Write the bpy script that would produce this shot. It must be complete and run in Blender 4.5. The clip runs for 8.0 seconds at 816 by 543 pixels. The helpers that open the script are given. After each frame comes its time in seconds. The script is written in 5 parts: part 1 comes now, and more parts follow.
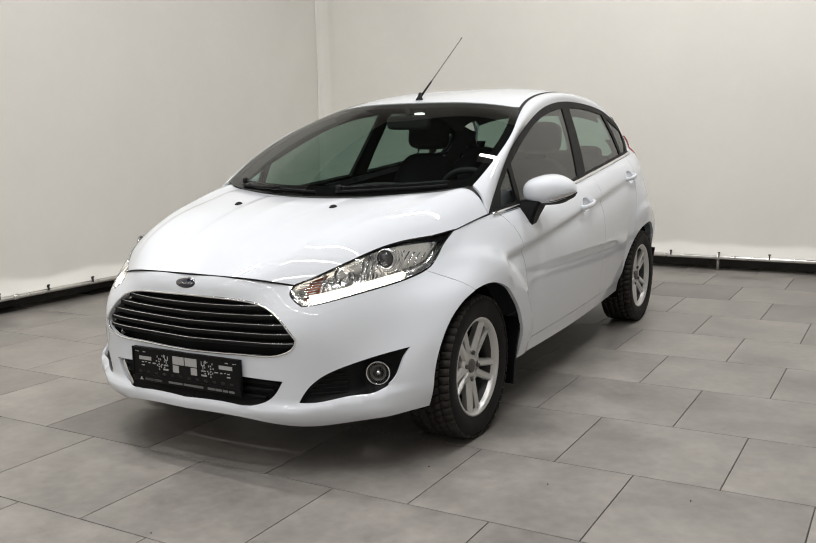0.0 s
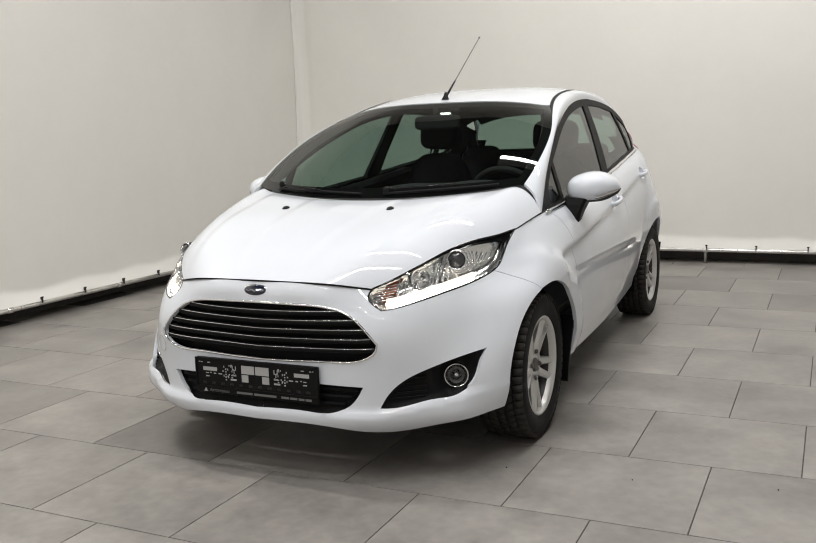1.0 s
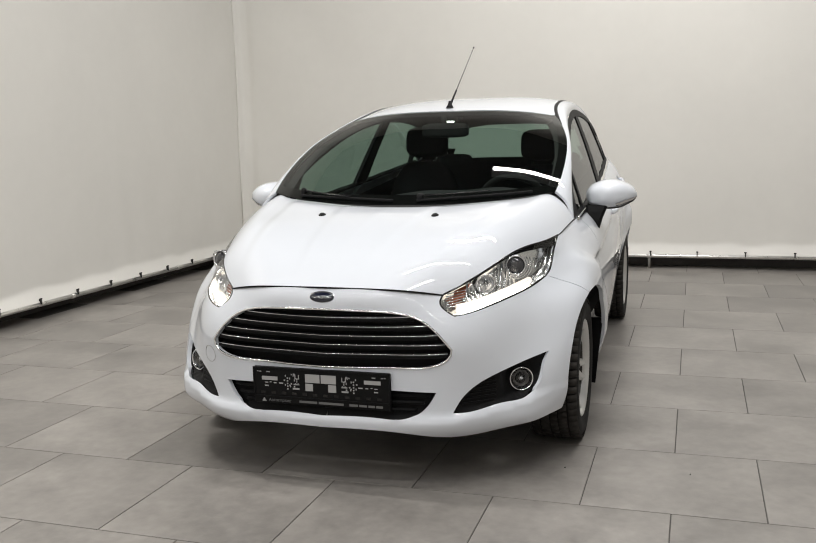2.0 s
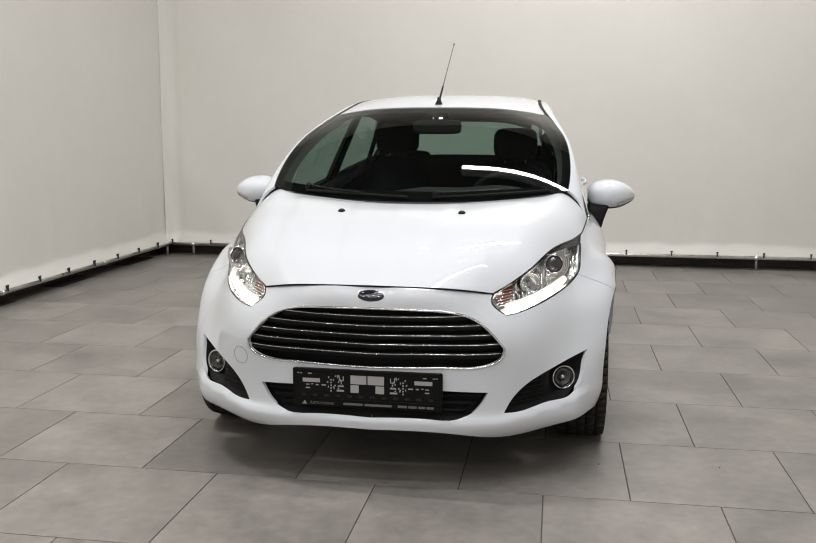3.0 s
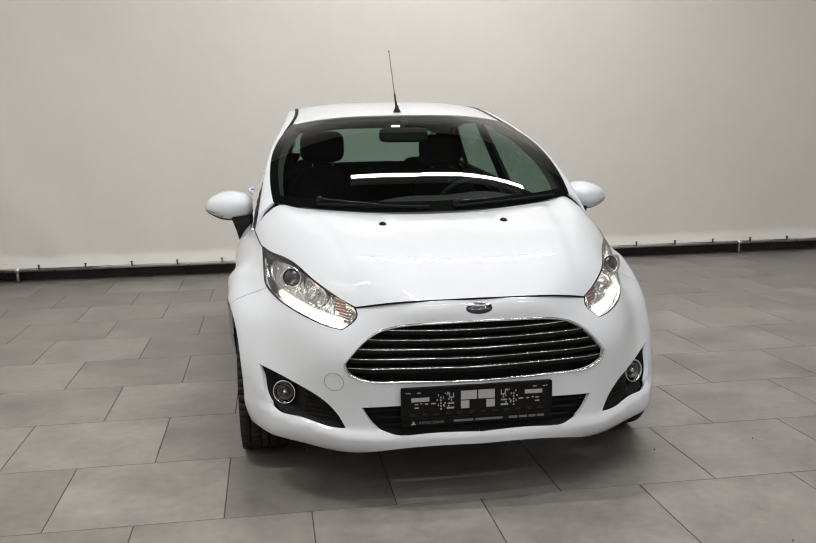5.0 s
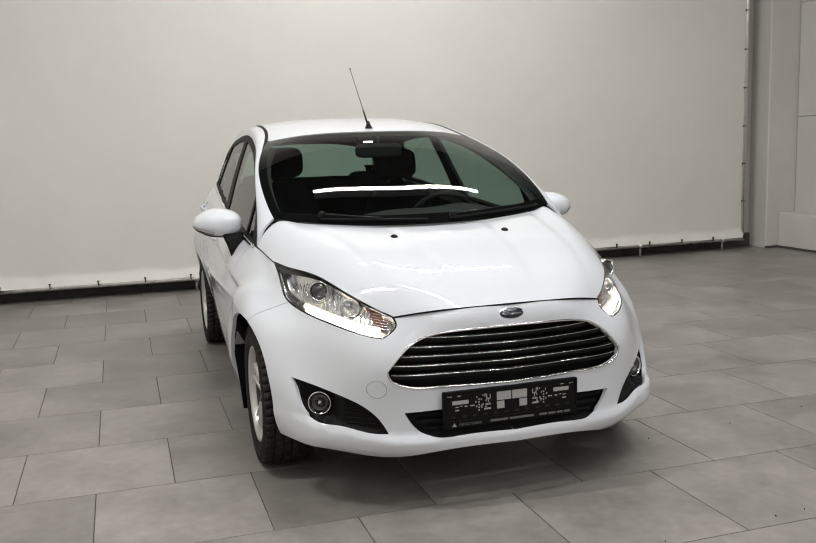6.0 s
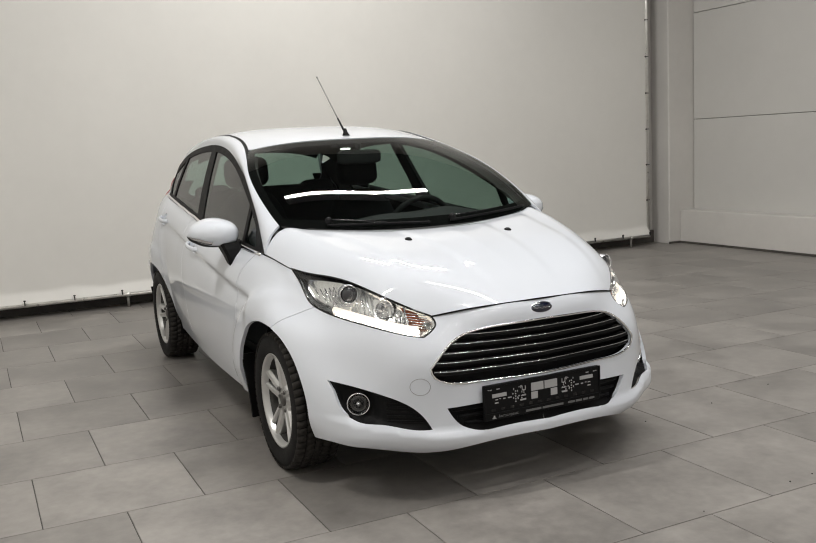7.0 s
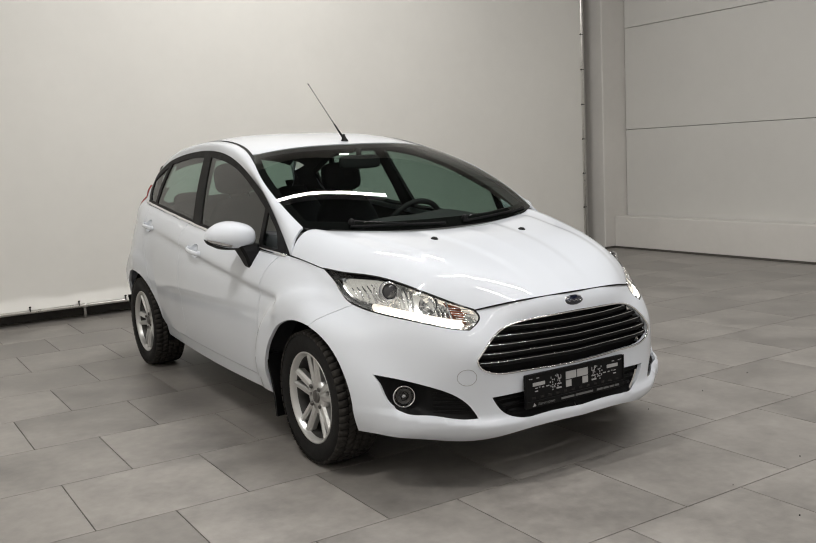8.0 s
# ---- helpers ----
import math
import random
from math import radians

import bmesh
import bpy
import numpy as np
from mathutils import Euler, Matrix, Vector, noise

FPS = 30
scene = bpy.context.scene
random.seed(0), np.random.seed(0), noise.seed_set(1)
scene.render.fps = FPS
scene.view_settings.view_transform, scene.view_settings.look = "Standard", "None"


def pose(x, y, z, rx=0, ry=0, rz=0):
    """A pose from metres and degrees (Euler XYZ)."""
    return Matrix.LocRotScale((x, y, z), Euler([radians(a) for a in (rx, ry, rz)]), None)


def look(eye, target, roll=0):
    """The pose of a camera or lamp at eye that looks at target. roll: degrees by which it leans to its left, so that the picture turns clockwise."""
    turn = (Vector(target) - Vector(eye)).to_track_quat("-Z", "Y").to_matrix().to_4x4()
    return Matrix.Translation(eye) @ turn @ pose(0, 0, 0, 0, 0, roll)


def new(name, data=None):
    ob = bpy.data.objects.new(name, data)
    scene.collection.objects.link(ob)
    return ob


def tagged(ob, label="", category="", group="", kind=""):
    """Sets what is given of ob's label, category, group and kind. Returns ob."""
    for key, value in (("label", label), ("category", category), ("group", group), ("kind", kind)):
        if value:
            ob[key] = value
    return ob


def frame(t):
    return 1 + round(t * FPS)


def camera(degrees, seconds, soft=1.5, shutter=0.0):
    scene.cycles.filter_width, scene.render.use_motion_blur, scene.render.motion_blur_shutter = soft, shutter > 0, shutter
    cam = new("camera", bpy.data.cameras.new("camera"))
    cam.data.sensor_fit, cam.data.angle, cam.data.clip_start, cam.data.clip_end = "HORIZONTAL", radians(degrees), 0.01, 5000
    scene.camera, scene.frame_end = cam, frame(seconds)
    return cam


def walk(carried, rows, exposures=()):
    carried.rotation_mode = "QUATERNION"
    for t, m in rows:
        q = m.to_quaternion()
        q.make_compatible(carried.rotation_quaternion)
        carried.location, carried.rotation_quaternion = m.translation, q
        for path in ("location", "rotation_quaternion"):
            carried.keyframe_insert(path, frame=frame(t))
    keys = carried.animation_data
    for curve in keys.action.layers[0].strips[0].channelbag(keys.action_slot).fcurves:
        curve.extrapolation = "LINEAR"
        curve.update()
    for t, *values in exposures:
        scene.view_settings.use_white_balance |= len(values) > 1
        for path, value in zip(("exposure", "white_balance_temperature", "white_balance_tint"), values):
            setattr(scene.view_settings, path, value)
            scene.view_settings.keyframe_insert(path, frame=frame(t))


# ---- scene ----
cam = camera(48.9, 8.0, soft=1.1)
PATH = [
    (0, (2.32, -3.18, 1.218), (1.344, -1.462, 0.909), -1.0),
    (0.5, (2.124, -3.314, 1.234), (1.211, -1.562, 0.924), -1.6),
    (1, (1.86, -3.379, 1.228), (1.01, -1.595, 0.917), -2.0),
    (1.5, (1.562, -3.524, 1.234), (0.82, -1.69, 0.935), -2.1),
    (3, (0.615, -3.733, 1.249), (0.297, -1.783, 0.936), 0.2),
    (3.5, (0.299, -3.736, 1.253), (0.11, -1.769, 0.942), -0.0),
    (4, (-0.024, -3.67, 1.265), (-0.061, -1.695, 0.952), 0.5),
    (4.5, (-0.36, -3.679, 1.27), (-0.229, -1.708, 0.956), -0.4),
    (6, (-1.316, -3.673, 1.307), (-0.716, -1.787, 1.019), -1.7),
    (6.5, (-1.609, -3.618, 1.298), (-0.882, -1.777, 1.012), -2.4),
    (7, (-1.908, -3.541, 1.313), (-1.043, -1.76, 1.034), -2.8),
    (7.5, (-2.228, -3.509, 1.316), (-1.246, -1.788, 1.045), -2.9),
    (8, (-2.452, -3.403, 1.298), (-1.394, -1.727, 1.036), -2.8),
]
walk(cam, [(t, look(eye, target, roll)) for t, eye, target, roll in PATH], [(0, 0.12), (2, 0.08), (4, 0.02), (6, -0.03), (8, -0.05)])

# ---- world, lamps, exposure ----
world = bpy.data.worlds.new("world")
scene.world = world
world.use_nodes = True
world.node_tree.nodes["Background"].inputs[0].default_value = (0.55, 0.6, 0.7, 1)
world.node_tree.nodes["Background"].inputs[1].default_value = 0.05
CEIL = 5.3
# long tubes of light under the ceiling: middle x, middle y, height, length along x, width, tilt to the back, watts, warmth (0 neutral, 1 warm)
TUBES = [
    # the one at x -2.6 is an added fill that brightens the side tarpaulin
    (1.12, 2.69, 4.9, 2.6, 0.10, 0, 118, 0.2), (-2.6, -0.4, 4.9, 1.2, 0.10, 0, 88, 0.5),
    (1.2, 0.0, 4.9, 3.0, 0.10, 0, 44, 0.1), (1.2, -1.5, 4.9, 3.0, 0.10, 0, 50, 0.1), (1.1, -3.0, 4.9, 3.0, 0.10, 0, 60, 0.0),
    # the one at x 3.5 is an added fill for the right front
    (-0.4, -4.4, 4.9, 4.4, 0.10, 0, 30, 0.0), (-1.0, -5.6, 4.9, 4.4, 0.10, 0, 30, 0.0), (-1.0, -6.7, 4.9, 4.4, 0.10, 0, 26, 0.0), (3.5, -4.4, 4.9, 2.2, 0.10, 0, 14, 0.0),
]


# ---- materials ----
def material(name, colour, rough=0.5, metal=0.0, coat=0.0, emit=None, power=0.0, spec=0.5):
    m = bpy.data.materials.new(name)
    m.use_nodes = True
    b = m.node_tree.nodes["Principled BSDF"]
    b.inputs["Base Color"].default_value = (*colour, 1)
    b.inputs["Roughness"].default_value = rough
    b.inputs["Metallic"].default_value = metal
    b.inputs["Coat Weight"].default_value = coat
    b.inputs["Specular IOR Level"].default_value = spec
    b.inputs["Coat Roughness"].default_value = 0.03
    if emit:
        b.inputs["Emission Color"].default_value = (*emit, 1)
        b.inputs["Emission Strength"].default_value = power
    return m


def vary(m, scale, amount, rough_amount=0.0, bump=0.0, bump_scale=None, detail=6.0, random=0.0, coords="Object", stretch=(1, 1, 1)):
    """Lets a noise shade the colour and roughness of a material, with a fine relief."""
    t = m.node_tree
    b = t.nodes["Principled BSDF"]
    base = tuple(b.inputs["Base Color"].default_value)
    rough = b.inputs["Roughness"].default_value
    tc = t.nodes.new("ShaderNodeTexCoord")
    mp = t.nodes.new("ShaderNodeMapping")
    mp.inputs["Scale"].default_value = stretch
    t.links.new(tc.outputs[coords], mp.inputs[0])
    n1 = t.nodes.new("ShaderNodeTexNoise")
    n1.inputs["Scale"].default_value = scale
    n1.inputs["Detail"].default_value = detail
    n1.inputs["Roughness"].default_value = 0.6
    t.links.new(mp.outputs[0], n1.inputs["Vector"])
    value = n1.outputs["Fac"]
    n2 = t.nodes.new("ShaderNodeTexNoise")
    n2.inputs["Scale"].default_value = scale * 9
    n2.inputs["Detail"].default_value = 4
    t.links.new(mp.outputs[0], n2.inputs["Vector"])
    mix = t.nodes.new("ShaderNodeMath")
    mix.operation = "MULTIPLY_ADD"
    mix.inputs[1].default_value = 0.35
    t.links.new(n2.outputs["Fac"], mix.inputs[0])
    t.links.new(value, mix.inputs[2])
    ramp = t.nodes.new("ShaderNodeMapRange")
    ramp.inputs["From Min"].default_value, ramp.inputs["From Max"].default_value = 0.4, 0.95
    ramp.inputs["To Min"].default_value, ramp.inputs["To Max"].default_value = 1 - amount, 1 + amount
    t.links.new(mix.outputs[0], ramp.inputs["Value"])
    factor = ramp.outputs[0]
    if random:
        info = t.nodes.new("ShaderNodeObjectInfo")
        shift = t.nodes.new("ShaderNodeMath")
        shift.operation = "MULTIPLY"
        shift.inputs[1].default_value = 60.0
        t.links.new(info.outputs["Random"], shift.inputs[0])
        for n in (n1, n2):
            n.noise_dimensions = "4D"
            t.links.new(shift.outputs[0], n.inputs["W"])
        rr = t.nodes.new("ShaderNodeMapRange")
        rr.inputs["To Min"].default_value, rr.inputs["To Max"].default_value = 1 - random, 1 + random
        t.links.new(info.outputs["Random"], rr.inputs["Value"])
        mul = t.nodes.new("ShaderNodeMath")
        mul.operation = "MULTIPLY"
        t.links.new(factor, mul.inputs[0])
        t.links.new(rr.outputs[0], mul.inputs[1])
        factor = mul.outputs[0]
    hsv = t.nodes.new("ShaderNodeVectorMath")
    hsv.operation = "SCALE"
    hsv.inputs[0].default_value = base[:3]
    t.links.new(factor, hsv.inputs["Scale"])
    t.links.new(hsv.outputs[0], b.inputs["Base Color"])
    if rough_amount:
        r = t.nodes.new("ShaderNodeMapRange")
        r.inputs["From Min"].default_value, r.inputs["From Max"].default_value = 0.4, 0.95
        r.inputs["To Min"].default_value, r.inputs["To Max"].default_value = rough - rough_amount, rough + rough_amount
        t.links.new(mix.outputs[0], r.inputs["Value"])
        t.links.new(r.outputs[0], b.inputs["Roughness"])
    if bump:
        n3 = t.nodes.new("ShaderNodeTexNoise")
        n3.inputs["Scale"].default_value = bump_scale or scale * 20
        n3.inputs["Detail"].default_value = 3
        t.links.new(mp.outputs[0], n3.inputs["Vector"])
        bp = t.nodes.new("ShaderNodeBump")
        bp.inputs["Strength"].default_value = bump
        bp.inputs["Distance"].default_value = 0.002
        t.links.new(n3.outputs["Fac"], bp.inputs["Height"])
        t.links.new(bp.outputs[0], b.inputs["Normal"])
    return m


def pane(name, tint, base=0.075):
    """Thin tinted glass: clear through, glossier at a grazing angle."""
    m = bpy.data.materials.new(name)
    m.use_nodes = True
    t = m.node_tree
    t.nodes.remove(t.nodes["Principled BSDF"])
    out = t.nodes["Material Output"]
    clear = t.nodes.new("ShaderNodeBsdfTransparent")
    clear.inputs[0].default_value = (*tint, 1)
    gloss = t.nodes.new("ShaderNodeBsdfGlossy")
    gloss.inputs["Roughness"].default_value = 0.01
    face = t.nodes.new("ShaderNodeLayerWeight")
    face.inputs[0].default_value = 0.5
    steep = t.nodes.new("ShaderNodeMath")
    steep.operation = "POWER"
    steep.inputs[1].default_value = 4.5
    fres = t.nodes.new("ShaderNodeMath")
    fres.operation = "MULTIPLY_ADD"
    fres.inputs[1].default_value = 0.8 - base
    fres.inputs[2].default_value = base
    t.links.new(face.outputs["Facing"], steep.inputs[0])
    t.links.new(steep.outputs[0], fres.inputs[0])
    mix = t.nodes.new("ShaderNodeMixShader")
    t.links.new(fres.outputs[0], mix.inputs[0])
    t.links.new(clear.outputs[0], mix.inputs[1])
    t.links.new(gloss.outputs[0], mix.inputs[2])
    t.links.new(mix.outputs[0], out.inputs[0])
    return m


PAINT = material("white_paint", (0.735, 0.768, 0.825), 0.55, coat=1.0)
PAINT.node_tree.nodes["Principled BSDF"].inputs["Specular IOR Level"].default_value = 0.15
PAINT.node_tree.nodes["Principled BSDF"].inputs["Coat Roughness"].default_value = 0.02
BLACK = vary(material("black_plastic", (0.005, 0.005, 0.0055), 0.55, spec=0.18), 20, 0.2, 0.08, 0.25, 400)
GLOSSBLACK = material("gloss_black", (0.004, 0.004, 0.0045), 0.15)
DARK = vary(material("dark_underside", (0.006, 0.006, 0.006), 0.9, spec=0.1), 8, 0.3)
CHROME = material("chrome", (0.86, 0.87, 0.88), 0.08, 1.0)
SATIN = vary(material("satin_chrome", (0.75, 0.76, 0.78), 0.22, 1.0), 8, 0.06)
ALLOY = vary(material("silver_alloy", (0.66, 0.66, 0.65), 0.34, 0.75, 0.3), 6, 0.06)
RUBBER = vary(material("tyre_rubber", (0.009, 0.0085, 0.0085), 0.7, spec=0.25), 15, 0.35, 0.1, 0.3, 120)
TREAD = vary(material("worn_tread", (0.036, 0.033, 0.030), 0.85, spec=0.2), 30, 0.4, 0.05, 0.4, 160)
STEEL = vary(material("brake_steel", (0.13, 0.125, 0.12), 0.45, 0.8), 20, 0.3)
# the alloy again, with the shade between the spokes in its colour
SHADED_BARREL = vary(material("shaded_barrel", (0.07, 0.068, 0.066), 0.5, 0.6), 12, 0.3)
SCREEN = pane("windscreen_glass", (0.48, 0.575, 0.53), 0.085)
SIDEGLASS = pane("side_glass", (0.50, 0.63, 0.575), 0.10)
FRIT = material("printed_border", (0.004, 0.004, 0.004), 0.9, spec=0.05)
CLEAR = pane("clear_lens", (0.96, 0.97, 0.97), 0.05)
FABRIC = vary(material("seat_fabric", (0.019, 0.021, 0.023), 0.9, spec=0.15), 6, 0.2, 0.05, 0.1, 90)
DASH = vary(material("dash_plastic", (0.024, 0.024, 0.0245), 0.6, spec=0.25), 6, 0.2, 0.06, 0.15, 120)
TRIM = vary(material("light_trim", (0.06, 0.06, 0.058), 0.85, spec=0.1), 25, 0.1, 0.05)
ORANGE = material("orange_lens", (0.36, 0.11, 0.055), 0.2, coat=1.0)
RED = material("red_lens", (0.36, 0.07, 0.065), 0.12, coat=1.0)
BLUE = material("dark_blue_enamel", (0.006, 0.009, 0.026), 0.15, coat=1.0)
DRL = material("daylight_strip", (0.9, 0.9, 0.85), 0.3, emit=(1.0, 0.91, 0.82), power=30.0)
# weak emission imitating the bloom round the daylight strip
STRIP_GLOW = material("strip_glow", (0.65, 0.63, 0.56), 0.4, emit=(1.0, 0.88, 0.76), power=0.85)
FAINT = material("grey_print", (0.16, 0.16, 0.16), 0.6)
PRINT = material("white_print", (0.42, 0.42, 0.42), 0.5)
TARP = vary(material("white_tarp", (0.79, 0.776, 0.738), 0.55), 1.1, 0.03, 0.06, 0.12, 5)
WALLPAINT = vary(material("white_wall_paint", (0.66, 0.64, 0.61), 0.6), 1.4, 0.05, 0.05, 0.15, 60)
PANELPAINT = vary(material("panel_enamel", (0.62, 0.61, 0.585), 0.42), 0.9, 0.03, 0.05, 0.05, 8)
# dark brown for joints and for the shade under the tarpaulins
GAP_DARK = vary(material("dark_gap", (0.075, 0.068, 0.06), 0.6), 5, 0.25)
PIPE = vary(material("galvanised_pipe", (0.80, 0.79, 0.76), 0.32, 0.95), 14, 0.15, 0.08)
GREYPIPE = vary(material("dull_grey_pipe", (0.30, 0.29, 0.27), 0.55, 0.3), 14, 0.2)
TIE = material("black_tie", (0.012, 0.012, 0.012), 0.6)
TILE = vary(material("grey_porcelain", (0.256, 0.240, 0.223), 0.40), 2.6, 0.42, 0.12, 0.10, 90, random=0.10, coords="Object")
GROUT = vary(material("grey_grout", (0.10, 0.094, 0.087), 0.9), 20, 0.25)
CEILING = vary(material("dark_ceiling_paint", (0.06, 0.06, 0.062), 0.8), 1.0, 0.15)
LAMPWHITE = material("lamp_enamel", (0.7, 0.7, 0.69), 0.4)
DOMEGLOW = material("dome_glow", (0.9, 0.9, 0.9), 0.4, emit=(1.0, 0.96, 0.88), power=4.0)


# ---- making meshes ----
def finish(bm, name, mat, smooth=True):
    me = bpy.data.meshes.new(name)
    for f in bm.faces:
        f.smooth = smooth
    bm.to_mesh(me)
    bm.free()
    me.materials.append(mat)
    return me


def part(name, bm, mat, parent=None, label="", smooth=True):
    ob = new(name, finish(bm, name, mat, smooth))
    if parent:
        ob.parent = parent
    if label:
        tagged(ob, label)
    return ob


def box(bm, x0, x1, y0, y1, z0, z1, bevel=0.0):
    r = bmesh.ops.create_cube(bm, size=1)
    vs = r["verts"]
    for v in vs:
        v.co = Vector((x0 + (v.co.x + 0.5) * (x1 - x0), y0 + (v.co.y + 0.5) * (y1 - y0), z0 + (v.co.z + 0.5) * (z1 - z0)))
    if bevel:
        bmesh.ops.bevel(bm, geom=list({e for v in vs for e in v.link_edges}), offset=bevel, segments=2, affect="EDGES", profile=0.5)
    return bm


def boxed(*args, bevel=0.0):
    return box(bmesh.new(), *args, bevel=bevel)


def ring(bm, m, profile, n=48, closed=False):
    """Turns a profile of (radius, height) about the z of the pose m."""
    rows = []
    for k in range(n):
        a = 2 * math.pi * k / n
        rows.append([bm.verts.new(m @ Vector((r * math.cos(a), r * math.sin(a), h))) for r, h in profile])
    count = len(profile)
    for k in range(n):
        a, b = rows[k], rows[(k + 1) % n]
        for j in range(count if closed else count - 1):
            j2 = (j + 1) % count
            bm.faces.new((a[j], b[j], b[j2], a[j2]))
    return bm


def rod(bm, points, radius, n=10, taper=None, flat=1.0):
    """A tube along points; taper: radius factor at the far end; flat: squeeze across z."""
    pts = [Vector(p) for p in points]
    rows = []
    for i, p in enumerate(pts):
        d = (pts[min(i + 1, len(pts) - 1)] - pts[max(i - 1, 0)]).normalized()
        side_way = d.cross(Vector((0, 0, 1)))
        if side_way.length < 1e-3:
            side_way = Vector((1, 0, 0))
        side_way.normalize()
        up = side_way.cross(d)
        r = radius * (1 + ((taper or 1) - 1) * i / max(1, len(pts) - 1))
        rows.append([bm.verts.new(p + r * (math.cos(2 * math.pi * k / n) * side_way + flat * math.sin(2 * math.pi * k / n) * up)) for k in range(n)])
    for a, b in zip(rows, rows[1:]):
        for k in range(n):
            bm.faces.new((a[k], a[(k + 1) % n], b[(k + 1) % n], b[k]))
    bm.faces.new(rows[0][::-1])
    bm.faces.new(rows[-1])
    return bm


def sheet(fn, nu, nv, both=False):
    """A grid over fn(s, t), s and t from 0 to 1."""
    bm = bmesh.new()
    g = [[bm.verts.new(fn(i / nu, j / nv)) for j in range(nv + 1)] for i in range(nu + 1)]
    for i in range(nu):
        for j in range(nv):
            bm.faces.new((g[i][j], g[i + 1][j], g[i + 1][j + 1], g[i][j + 1]))
    return bm


def orient(bm, middle=Vector((0, 1.2, 0.55))):
    """Turns the faces outward from the middle of the car."""
    bm.normal_update()
    s = sum(f.normal.dot(f.calc_center_median() - middle) * f.calc_area() for f in bm.faces)
    if s < 0:
        bmesh.ops.reverse_faces(bm, faces=bm.faces[:])
    bm.normal_update()
    return bm


def flange(bm, depth):
    """Folds the open rim inward, so that a sheet has an edge of its own."""
    bm.normal_update()
    rim = [e for e in bm.edges if len(e.link_faces) == 1]
    low = {}
    for e in rim:
        for v in e.verts:
            if v not in low:
                low[v] = bm.verts.new(v.co - v.normal * depth)
    for e in rim:
        e.smooth = False
        loop = e.link_loops[0]
        a, b = loop.vert, loop.link_loop_next.vert
        bm.faces.new((b, a, low[a], low[b]))
    return bm


def doubled(bm):
    """Adds the mirror image across x = 0 and welds the middle."""
    geom = bm.verts[:] + bm.edges[:] + bm.faces[:]
    r = bmesh.ops.duplicate(bm, geom=geom)
    vs = [e for e in r["geom"] if isinstance(e, bmesh.types.BMVert)]
    fs = [e for e in r["geom"] if isinstance(e, bmesh.types.BMFace)]
    for v in vs:
        v.co.x = -v.co.x
    bmesh.ops.reverse_faces(bm, faces=fs)
    bmesh.ops.remove_doubles(bm, verts=[v for v in bm.verts if abs(v.co.x) < 1e-4], dist=5e-4)
    return bm


def flipped(bm):
    """A mirror image across x = 0, as a bmesh of its own."""
    other = bm.copy()
    for v in other.verts:
        v.co.x = -v.co.x
    bmesh.ops.reverse_faces(other, faces=other.faces[:])
    return other


def pair(name, bm, mat, parent, label="", smooth=True):
    """A part on the car's left and its mirror image on the right."""
    o = flipped(bm)
    return part(name, bm, mat, parent, label, smooth), part(name, o, mat, parent, label, smooth)
def nspline(xk, yk, x):
    """natural cubic spline, linear outside"""
    xk = np.asarray(xk, float); yk = np.asarray(yk, float); n = len(xk)
    h = np.diff(xk); A = np.eye(n); r = np.zeros(yk.shape)
    for i in range(1, n - 1):
        A[i, i - 1:i + 2] = h[i - 1], 2 * (h[i - 1] + h[i]), h[i]
        r[i] = 6 * ((yk[i + 1] - yk[i]) / h[i] - (yk[i] - yk[i - 1]) / h[i - 1])
    m = np.linalg.solve(A, r)
    x = np.asarray(x, float); i = np.clip(np.searchsorted(xk, x) - 1, 0, n - 2)
    xc = np.clip(x, xk[0], xk[-1]); t = xc - xk[i]; hi = h[i]
    if yk.ndim > 1:
        t = t[..., None]; hi = hi[..., None]
    b = (yk[i + 1] - yk[i]) / hi - hi * (2 * m[i] + m[i + 1]) / 6
    return yk[i] + b * t + m[i] / 2 * t * t + (m[i + 1] - m[i]) / (6 * hi) * t ** 3

def belt(y):
    return nspline([-.3, .23, .61, 1.63, 2.6, 3.3], [.80, .866, .886, .966, 1.058, 1.12], y)
def cabin(y, z):
    """half width of the cabin side above the belt"""
    d = z - .95
    return .738 - .011 * (y - 1) ** 2 - .33 * d - .13 * np.maximum(d, 0) ** 2
def flank(y, z):
    """half width of the side, sill to roof"""
    zb = belt(y); d = np.clip(zb - z, 0, None)
    k = nspline([.0, .45, 1.0, 1.6, 2.2, 2.5, 2.85], [.80, .93, .985, 1.0, 1.03, 1.10, .98], y)
    sh = nspline([0, .03, .07, .13, .22, .33, .45, .58, .7, .85], [0, .036, .068, .096, .117, .122, .116, .100, .078, .045], d)
    return cabin(y, np.maximum(z, zb)) + k * sh
ZL = np.array([.15, .20, .27, .35, .44, .53, .62, .70, .78, .86])
